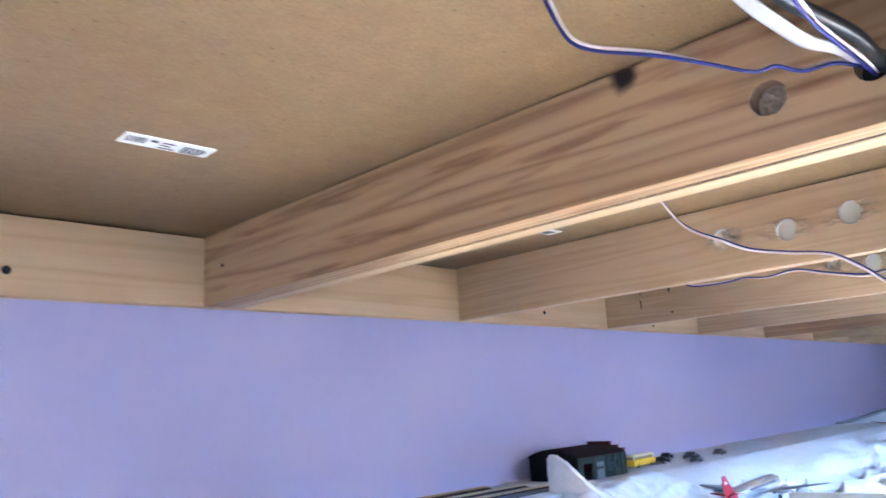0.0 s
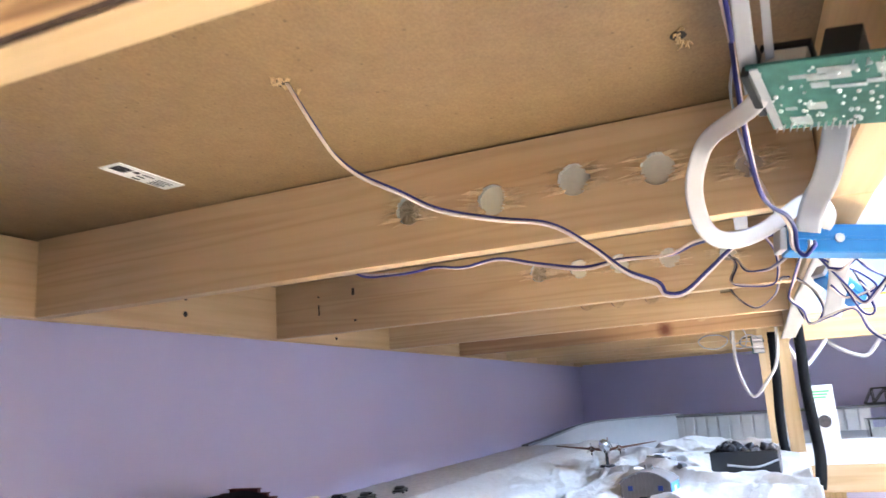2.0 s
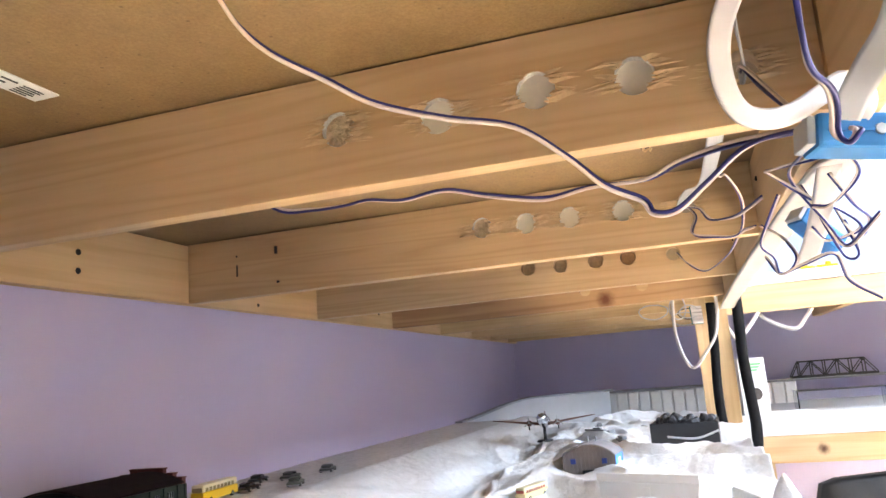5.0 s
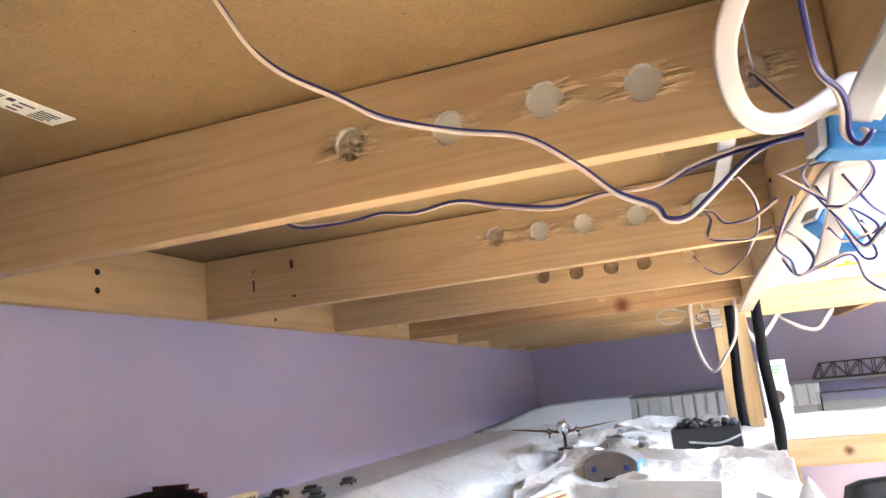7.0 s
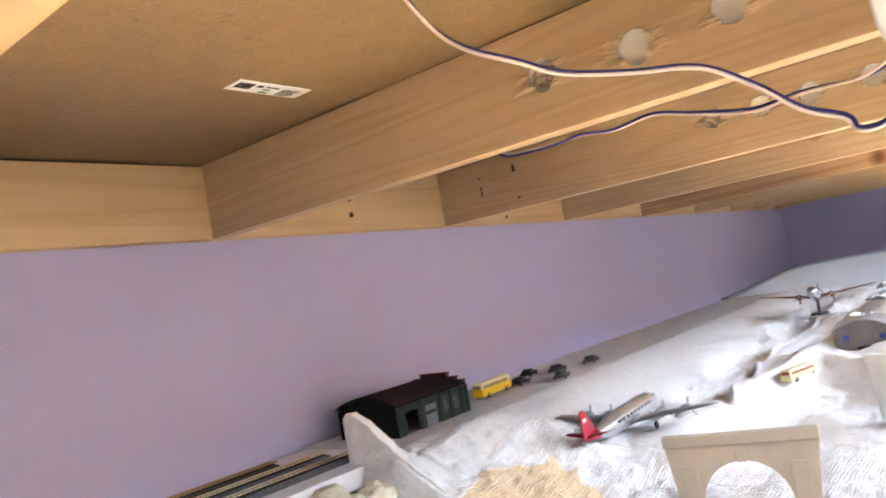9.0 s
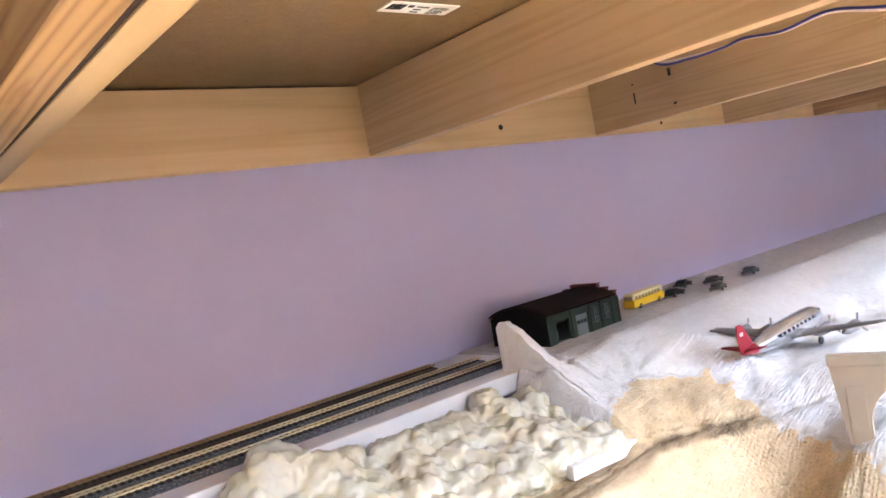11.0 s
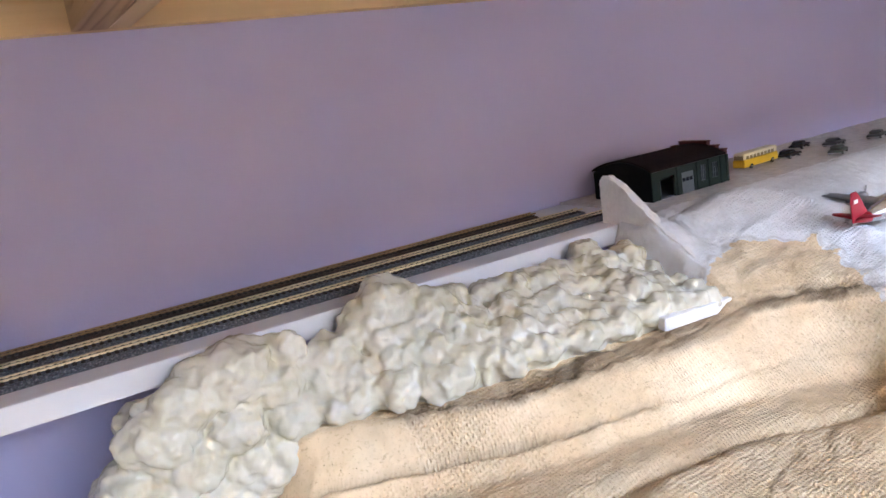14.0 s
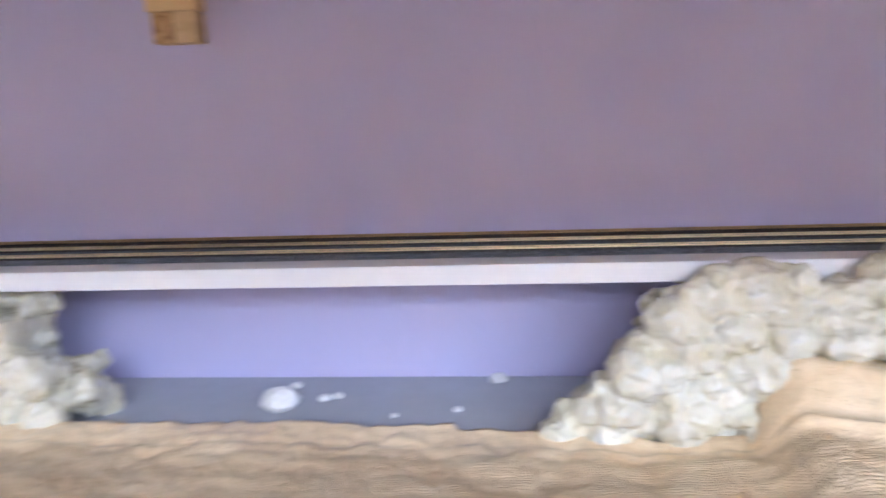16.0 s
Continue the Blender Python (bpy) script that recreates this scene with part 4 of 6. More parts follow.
def foam_top(x):
    """Height of the foam's back edge along the shelf."""
    return along(x, ((-0.52, -0.300), (-0.47, -0.276), (-0.44, -0.262), (-0.405, -0.257), (-0.37, -0.266), (-0.345, -0.278), (-0.32, -0.268), (-0.29, -0.251), (-0.25, -0.249), (-0.215, -0.262), (-0.19, -0.284), (-0.16, -0.272), (-0.11, -0.276), (-0.065, -0.284), (-0.035, -0.268), (-0.015, -0.282), (0.01, -0.276), (0.03, -0.288)))


def foam_skin(x, t):
    """A place on the pile's sloping top: t runs from the shelf's edge to the front line."""
    fy, fz = foam_front(x)
    return lerp(-0.172, fy, t), lerp(foam_top(x), fz + 0.012, t ** 0.75)


def foam_rope(bm, rng, path, r):
    """An extruded bead of foam through places (x, t) on the pile."""
    line = smooth_line([(x, *foam_skin(x, t)) for x, t in path], 7)
    for k, p in enumerate(line):
        rr = r * (1 + 0.22 * math.sin(k * 1.1 + path[0][0] * 50)) * rng.uniform(0.92, 1.08)
        blob(bm, (p.x, p.y, p.z - rr * 0.75), rr, rng)


def foam_main(bm, rng):
    # Filling under the skin of the pile.
    for i in range(30):
        x = -0.44 + 0.464 * i / 29
        for a, b in ((0.0, 0.35), (0.35, 0.65), (0.65, 0.92)):
            y0, _ = foam_skin(x, b)
            _, z1 = foam_skin(x, (a + b) / 2)
            box(bm, x - 0.010, min(y0, -0.168), -0.44, x + 0.010, -0.158, z1 - 0.014)
    # Cushions that swell over the shelf's front edge.
    for x, t, r, sx, sz in ((-0.445, 0.05, 0.027, 1.0, 1.1), (-0.412, 0.05, 0.032, 1.15, 0.9), (-0.385, 0.30, 0.025, 1.1, 0.9), (-0.372, 0.02, 0.019, 1.0, 1.0), (-0.350, 0.16, 0.017, 1.2, 0.9), (-0.335, 0.08, 0.018, 1.3, 1.0), (-0.345, 0.40, 0.016, 1.2, 1.0), (-0.300, 0.05, 0.022, 1.1, 1.1), (-0.272, 0.00, 0.026, 1.3, 1.0), (-0.240, 0.10, 0.024, 1.2, 0.9), (-0.212, 0.05, 0.018, 1.2, 0.9),
                            (-0.285, 0.32, 0.019, 1.3, 0.9), (-0.035, 0.00, 0.019, 1.0, 1.0), (0.008, 0.08, 0.016, 1.2, 0.9), (0.016, 0.35, 0.014, 1.0, 1.0), (0.012, 0.65, 0.014, 1.1, 1.0)):
        y, z = foam_skin(x, t)
        blob(bm, (x, y, z - r * sz), r, rng, (sx, 1.0, sz))
    # Long beads: along the shelf, down the slope and along the front.
    foam_rope(bm, rng, ((-0.175, 0.05), (-0.13, 0.10), (-0.09, 0.06), (-0.055, 0.10)), 0.0155)
    foam_rope(bm, rng, ((-0.165, 0.38), (-0.13, 0.42), (-0.10, 0.34), (-0.06, 0.40)), 0.012)
    foam_rope(bm, rng, ((-0.385, 0.93), (-0.34, 0.90), (-0.29, 0.90), (-0.245, 0.93)), 0.0165)
    foam_rope(bm, rng, ((-0.345, 0.50), (-0.31, 0.62), (-0.27, 0.58), (-0.235, 0.66)), 0.013)
    foam_rope(bm, rng, ((-0.225, 0.40), (-0.215, 0.60), (-0.20, 0.80), (-0.20, 0.94)), 0.014)
    foam_rope(bm, rng, ((-0.05, 0.20), (-0.045, 0.45), (-0.06, 0.70)), 0.012)
    foam_rope(bm, rng, ((-0.012, 0.18), (-0.020, 0.40), (-0.005, 0.62), (-0.015, 0.85)), 0.012)
    foam_rope(bm, rng, ((-0.20, 0.95), (-0.15, 0.93), (-0.10, 0.95), (-0.05, 0.93), (0.015, 0.96)), 0.011)
    # Smaller curls between them.
    for i in range(170):
        x, t = rng.uniform(-0.33, 0.018), rng.uniform(0.12, 0.92)
        y, z = foam_skin(x, t)
        r = rng.choice((0.005, 0.007, 0.009, 0.011, 0.014)) * rng.uniform(0.85, 1.15)
        a = rng.uniform(0, 6.28)
        for k in range(rng.choice((1, 1, 2, 3))):
            blob(bm, (min(x, 0.020 - 0.3 * r), min(y, -0.174), z - r * rng.uniform(0.35, 0.9)), r, rng)
            x, t = x + 1.0 * r * math.cos(a), min(0.93, max(0.08, t + 9 * r * math.sin(a)))
            y, z = foam_skin(min(x, 0.02), t)
            a += rng.uniform(-0.8, 0.8)
    # The west end: large smooth lumps piled down to the base board.
    for i in range(150):
        t = rng.random()
        top = lerp(-0.285, -0.440, t)
        x0 = lerp(-0.478, -0.605, t ** 1.1)
        x = rng.uniform(x0, -0.395)
        y = rng.uniform(-0.195, -0.10) if i % 2 else -0.178 - 0.014 * t + rng.uniform(-0.012, 0.008)
        r = rng.choice((0.012, 0.016, 0.020, 0.025)) * rng.uniform(0.85, 1.1)
        blob(bm, (x + 0.3 * r, y + 0.25 * r, max(-0.452 + 0.6 * r, top - 0.2 * r)), r, rng, (1.1, 1, 0.95))
    for i in range(9):
        x = -0.575 + 0.020 * i
        box(bm, x - 0.012, -0.182, -0.455, x + 0.012, -0.12, lerp(-0.445, -0.310, i / 8))


def foam_west(bm, rng):
    for i in range(170):
        t = rng.random()
        zt = lerp(-0.31, -0.440, t)
        x = rng.uniform(-1.50, lerp(-1.135, -1.065, t))
        r = rng.choice((0.012, 0.016, 0.020, 0.024))
        blob(bm, (x - 0.4 * r, rng.uniform(-0.20, -0.08), zt), r, rng)
    box(bm, -1.55, -0.18, -0.455, -1.16, -0.09, -0.32)


spray_foam("spray_foam", foam_main, "creamy white lumps of cured spray foam below the track shelf")
strip = part("foam_strip", boxed(-0.085, -0.0055, -0.007, 0.0, 0.0055, 0.006, 0.0025), FOAMRAW, None, at=pose(0.032, -0.2965, -0.3365, 4, 0, -6))
tagged(strip, "white foam board strip along the front of the spray foam", "foam board")
spray_foam("spray_foam", foam_west, "creamy white spray foam at the other bank of the gap")

# ---- foam wedge beside the engine shed ----
bm = bmesh.new()
outline = [(-0.128, -0.300), (-0.128, -0.226), (-0.133, -0.218), (-0.141, -0.217), (-0.160, -0.228), (-0.185, -0.249), (-0.215, -0.272), (-0.245, -0.291), (-0.258, -0.300), (-0.258, -0.325)]
a = [bm.verts.new((0.036, y, z)) for y, z in outline]
b = [bm.verts.new((0.051, y + 0.003, z - 0.002)) for y, z in outline]
bm.faces.new(a)
bm.faces.new(b[::-1])
for i in range(len(outline)):
    j = (i + 1) % len(outline)
    bm.faces.new((a[i], b[i], b[j], a[j]))
bmesh.ops.bevel(bm, geom=list(bm.edges), offset=0.0010, segments=1, affect="EDGES")
bmesh.ops.triangulate(bm, faces=list(bm.faces))
bmesh.ops.subdivide_edges(bm, edges=list(bm.edges), cuts=4, use_grid_fill=True)
for v in bm.verts:
    v.co += 0.0013 * noise.noise_vector(v.co * 160) + 0.0008 * noise.noise_vector(v.co * 420)
tagged(part("foam_wedge", bm, FOAMRAW, None), "upright wedge of white foam board with a rough cut edge", "foam board")

# ---- crumbs on the base board ----
for x, y, r in ((-0.905, -0.085, 0.020), (-0.86, -0.06, 0.007), (-0.845, -0.052, 0.006), (-0.905, -0.02, 0.006), (-0.655, -0.004, 0.010), (-0.70, -0.09, 0.005), (-0.77, -0.105, 0.004)):
    bm = bmesh.new()
    blob(bm, (0, 0, r * 0.62), r, random.Random(int(-x * 1000)), (1.1, 0.9, 0.7))
    ob = part("foam_crumb", bm, FOAMRAW, None, smooth=False, at=pose(x, y, -0.456))
    tagged(ob, "loose white crumb of foam on the grey board", "foam crumb", "crumbs in the gap")


# ---- tracks ----
def track(yc, x0, x1, rail_mat, label, bed_mat=BALLAST):
    t = thing("model_track", pose(0, yc, ZD), label, "model track", "tracks on the shelf")
    bm = bmesh.new()
    prof = [(-0.0195, 0.0), (-0.0125, 0.0042), (0.0125, 0.0042), (0.0195, 0.0)]
    a = [bm.verts.new((x0, y, z)) for y, z in prof]
    b = [bm.verts.new((x1, y, z)) for y, z in prof]
    bm.faces.new(a)
    bm.faces.new(b[::-1])
    for i in range(4):
        bm.faces.new((a[i], b[i], b[(i + 1) % 4], a[(i + 1) % 4]))
    part("ballast_bed", bm, bed_mat, t, "speckled ballast bed")
    n = int((x1 - x0) / 0.0064)
    bm = bmesh.new()
    for i in range(n):
        x = x0 + 0.002 + i * 0.0064
        box(bm, x, -0.0108, 0.0036, x + 0.0032, 0.0108, 0.0056)
        for s in (-0.0049, 0.0049):
            for e in (-0.0015, 0.0015):
                box(bm, x + 0.0006, s + e - 0.0006, 0.0056, x + 0.0026, s + e + 0.0006, 0.0061)
    tagged(part("tie_row", bm, TIE, t, "dark plastic ties"), kind="stuff")
    for s in (-1, 1):
        bm = bmesh.new()
        box(bm, x0 - 0.004, s * 0.0049 - 0.0009, 0.0056, x1 + 0.004, s * 0.0049 + 0.0009, 0.0059)
        box(bm, x0 - 0.004, s * 0.0049 - 0.0003, 0.0059, x1 + 0.004, s * 0.0049 + 0.0003, 0.0066)
        box(bm, x0 - 0.004, s * 0.0049 - 0.0006, 0.0066, x1 + 0.004, s * 0.0049 + 0.0006, 0.0073)
        part("rail", bm, rail_mat, t)
    return t


track(-0.1015, -1.85, 0.085, RAIL, "model railway track with nickel rails on grey ballast")
track(-0.0590, -1.85, 0.060, RAIL, "model railway track with nickel rails on grey ballast")
track(-0.0165, -1.85, 0.020, RAIL_RUST, "model railway track with browned rails close to the wall", BALLAST_BROWN)


# ---- the engine shed ----
def engine_shed(m):
    """Local x along the shed, y across it (front wall at y = 0), z up."""
    t = thing("engine_shed", m, "dark green model engine shed with a dark curved roof", "model building")
    L, W, H, RISE = 0.148, 0.098, 0.036, 0.013
    arc = [(W * i / 14, H + RISE * math.sin(math.pi * i / 14) ** 0.8) for i in range(15)]
    bm = bmesh.new()
    bm2 = bmesh.new()
    for x in (0.0, L - 0.003):
        dst = bm if x == 0 else bm2
        a = [dst.verts.new((x, y, z)) for y, z in [(0, 0)] + arc + [(W, 0)]]
        b = [dst.verts.new((x + 0.003, y, z)) for y, z in [(0, 0)] + arc + [(W, 0)]]
        dst.faces.new(a)
        dst.faces.new(b[::-1])
        for i in range(len(a)):
            j = (i + 1) % len(a)
            dst.faces.new((a[i], b[i], b[j], a[j]))
    # This gable faces away from the window; its shade is painted as black.
    part("gable_wall", bm, SHED_BLACK, t, "end wall, black as painted shade")
    part("gable_wall", bm2, BRICK_RED, t, "dark red end wall")
    part("wall", boxed(0.003, W - 0.003, 0, L - 0.003, W, H), GREEN_DARK, t)
    front = bmesh.new()
    open_ = ((0.016, 0.043, 0.0, 0.027), (0.056, 0.080, 0.0, 0.027), (0.092, 0.103, 0.010, 0.030), (0.115, 0.127, 0.010, 0.030))
    xs = [0.003] + [v for o in open_ for v in o[:2]] + [L - 0.003]
    for i in range(0, len(xs), 2):
        box(front, xs[i], 0, 0, xs[i + 1], 0.003, H)
    for x0, x1, z0, z1 in open_:
        box(front, x0, 0, z1, x1, 0.003, H)
        if z0:
            box(front, x0, 0, 0, x1, 0.003, z0)
    tagged(part("front_wall", front, GREEN_DARK, t), kind="stuff")
    for x in (0.0, 0.046, 0.084, 0.107, 0.131, L - 0.004):
        part("pilaster", boxed(x, -0.0015, 0, x + 0.004, 0.0, H, 0.0004), GREEN_DARK, t)
    part("roller_door", boxed(0.056, 0.0012, 0, 0.080, 0.0022, 0.027), GREY_DOOR, t, "grey roller door")
    for k in range(3):
        part("door_pane", boxed(0.0585 + k * 0.0068, 0.0006, 0.015, 0.0635 + k * 0.0068, 0.0012, 0.0195), WINDOW_DARK, t)
    part("floor", boxed(0.003, 0.003, 0.0, L - 0.003, W - 0.003, 0.001), GREY_DOOR, t)
    for x0, x1 in ((0.092, 0.103), (0.115, 0.127)):
        w = part("window", boxed(x0, 0.0014, 0.010, x1, 0.0020, 0.030), WINDOW_DARK, t)
        bm = bmesh.new()
        for k in range(4):
            xx = x0 + (x1 - x0) * k / 3
            box(bm, xx - 0.0004, 0.0005, 0.010, xx + 0.0004, 0.0014, 0.030)
        for k in range(4):
            zz = 0.010 + 0.020 * k / 3
            box(bm, x0, 0.0007, zz - 0.0003, x1, 0.0013, zz + 0.0003)
        part("glazing_bar", bm, GREY_DOOR, w, "pale grey glazing bars")
    bm = bmesh.new()
    over = [(-0.002 + (W + 0.004) * i / 14, H + 0.0012 + RISE * math.sin(math.pi * i / 14) ** 0.8) for i in range(15)]
    a = [bm.verts.new((-0.001, y, z)) for y, z in over] + [bm.verts.new((-0.001, y, z + 0.0016)) for y, z in over[::-1]]
    b = [bm.verts.new((L - 0.006, v.co.y, v.co.z)) for v in a]
    bm.faces.new(a)
    bm.faces.new(b[::-1])
    for i in range(len(a)):
        j = (i + 1) % len(a)
        bm.faces.new((a[i], b[i], b[j], a[j]))
    part("roof", bm, ROOF_DARK, t, "dark brown curved roof")
    # Stepped brick parapet at the far end.
    bm = bmesh.new()
    for y0, y1, z in ((0.0, 0.012, 0.042), (0.012, 0.026, 0.047), (0.026, 0.072, 0.053), (0.072, 0.086, 0.047), (0.086, W, 0.042)):
        box(bm, L - 0.007, y0, H, L, y1, z, 0.0005)
        box(bm, L - 0.008, y0 - 0.0005, z, L + 0.001, y1 + 0.0005, z + 0.0016)
    part("parapet", bm, BRICK_RED, t, "stepped dark red brick parapet")
    part("crate", boxed(0.02, 0.02, 0.001, 0.04, 0.05, 0.014, 0.001), GREY_DOOR, t)
    return t


engine_shed(pose(0.134, -0.114, ZD + 0.0025, 0, 0, 1.0))


# ---- vehicles ----
def wheel(parent, x, y, r, w=0.003):
    bm = bmesh.new()
    cyl(bm, r, r, w, pose(x, y - w / 2, r, -90), 14)
    wh = part("wheel", bm, BLACK, parent)
    bm = bmesh.new()
    cyl(bm, r * 0.45, r * 0.4, 0.0006, pose(x, y - w / 2 if y < 0 else y + w / 2, r, 90 if y < 0 else -90), 10)
    part("hub", bm, STEEL, wh)


def bus(m, paint, top, band, label, L=0.074, W=0.0165, H=0.0195):
    t = thing("model_bus", m, label, "model bus")
    bm = bmesh.new()
    box(bm, -L / 2, -W / 2, 0.0028, L / 2, W / 2, H * 0.60, 0.0016)
    part("body", bm, paint, t)
    bm = bmesh.new()
    box(bm, -L / 2 + 0.001, -W / 2 + 0.0006, H * 0.60, L / 2 - 0.001, W / 2 - 0.0006, H, 0.0026)
    part("roof", bm, top, t)
    for s in (-1, 1):
        for k in range(8):
            x = -L / 2 + 0.006 + k * (L - 0.014) / 8
            y = s * (W / 2 - 0.0006)
            part("window", boxed(x, y - 0.0004, H * 0.63, x + (L - 0.014) / 8 * 0.66, y + 0.0004, H * 0.82), band, t)
    for x in (-L / 2 + 0.0008, L / 2 - 0.0008):
        part("windscreen", boxed(x - 0.0006, -W * 0.36, H * 0.62, x + 0.0006, W * 0.36, H * 0.84), band, t)
    for x in (-L * 0.30, L * 0.32):
        for s in (-1, 1):
            wheel(t, x, s * (W / 2 - 0.001), 0.0036)
    return t


def car(m, paint, label):
    t = thing("model_car", m @ Matrix.Diagonal((1.5, 1.5, 1.25, 1.0)), label, "model car", "parked model cars by the wall")
    L, W = 0.031, 0.0125
    bm = bmesh.new()
    pro = [(-L / 2, 0.0018), (-L / 2 - 0.0004, 0.0042), (-L / 2 + 0.0015, 0.0056), (-L * 0.30, 0.0060), (L * 0.22, 0.0060), (L / 2 - 0.002, 0.0054), (L / 2, 0.0040), (L / 2, 0.0018)]
    prism(bm, pro, W, pose(0, -W / 2, 0))
    bmesh.ops.bevel(bm, geom=list(bm.edges), offset=0.0007, segments=2, affect="EDGES")
    part("body", bm, paint, t, smooth=True)
    bm = bmesh.new()
    prism(bm, [(-L * 0.36, 0.0058), (-L * 0.24, 0.0092), (-L * 0.12, 0.0099), (L * 0.06, 0.0097), (L * 0.20, 0.0058)], W * 0.80, pose(0, -W * 0.40, 0))
    bmesh.ops.bevel(bm, geom=list(bm.edges), offset=0.0006, segments=2, affect="EDGES")
    cab = part("cabin", bm, paint, t, smooth=True)
    for s in (-1, 1):
        for x0, x1 in ((-L * 0.26, -L * 0.08), (-L * 0.05, L * 0.08)):
            y = s * W * 0.40
            part("side_window", boxed(x0, y - 0.0003, 0.0066, x1, y + 0.0003, 0.0088), WINDOW_DARK, cab)
    for s in (-1, 1):
        part("bumper", boxed(s * (L / 2 + 0.0003) - 0.0005, -W * 0.46, 0.0020, s * (L / 2 + 0.0003) + 0.0005, W * 0.46, 0.0030), STEEL, t)
        for x in (-L * 0.30, L * 0.31):
            wheel(t, x, s * (W / 2 - 0.0006), 0.0025, 0.002)
    return t


bus(pose(0.396, -0.071, ZD + 0.0025, 0, 0, 4), YELLOW, CREAM, BUS_GLASS, "bright yellow model bus with cream roof beside the wall", 0.086, 0.019, 0.0235)
bus(pose(0.632, -0.444, ground(0.632, -0.444)[0] + 0.001, 0, 0, -16), OLD_YELLOW, CREAM, RED_BROWN, "faded yellow model bus with brown windows on the white plaster")
car(pose(0.462, -0.079, ZD + 0.0025, 0, 0, 8), CAR_BLACK, "small black model car parked behind the bus")
car(pose(0.550, -0.040, ZD + 0.0025, 0, 0, 14), CAR_BLACK, "small black model car parked by the wall")
car(pose(0.574, -0.082, ZD + 0.0025, 0, 0, 10), CAR_GREY, "small dark grey model car parked by the wall")
car(pose(0.500, -0.132, ZD + 0.0025, 0, 0, 20), CAR_GREEN, "small grey green model car parked near the edge")
car(pose(0.652, -0.106, ZD + 0.0025, 0, 0, 14), CAR_GREY, "small grey model car parked apart from the others")


# ---- aeroplanes ----
def wing(root, tip, chord0, chord1, thick, sweep_back):
    """A tapered wing from the body outwards, local x forward."""
    bm = bmesh.new()
    rows = []
    for k in range(9):
        t = k / 8
        p = Vector(root).lerp(Vector(tip), t)
        c = lerp(chord0, chord1, t) * (1.0 if t < 0.85 else math.sqrt(max(0.05, 1 - ((t - 0.85) / 0.16) ** 2)))
        th = thick * (1 - 0.75 * t)
        x = p.x - sweep_back * t
        rows.append([bm.verts.new((x + dx * c, p.y, p.z + dz * th)) for dx, dz in ((0.45, 0.0), (0.25, 0.5), (-0.1, 0.4), (-0.55, 0.0), (-0.1, -0.3), (0.25, -0.4))])
    for p, q in zip(rows, rows[1:]):
        for j in range(6):
            bm.faces.new((p[j], p[(j + 1) % 6], q[(j + 1) % 6], q[j]))
    bm.faces.new(rows[0])
    bm.faces.new(rows[-1][::-1])
    return bm


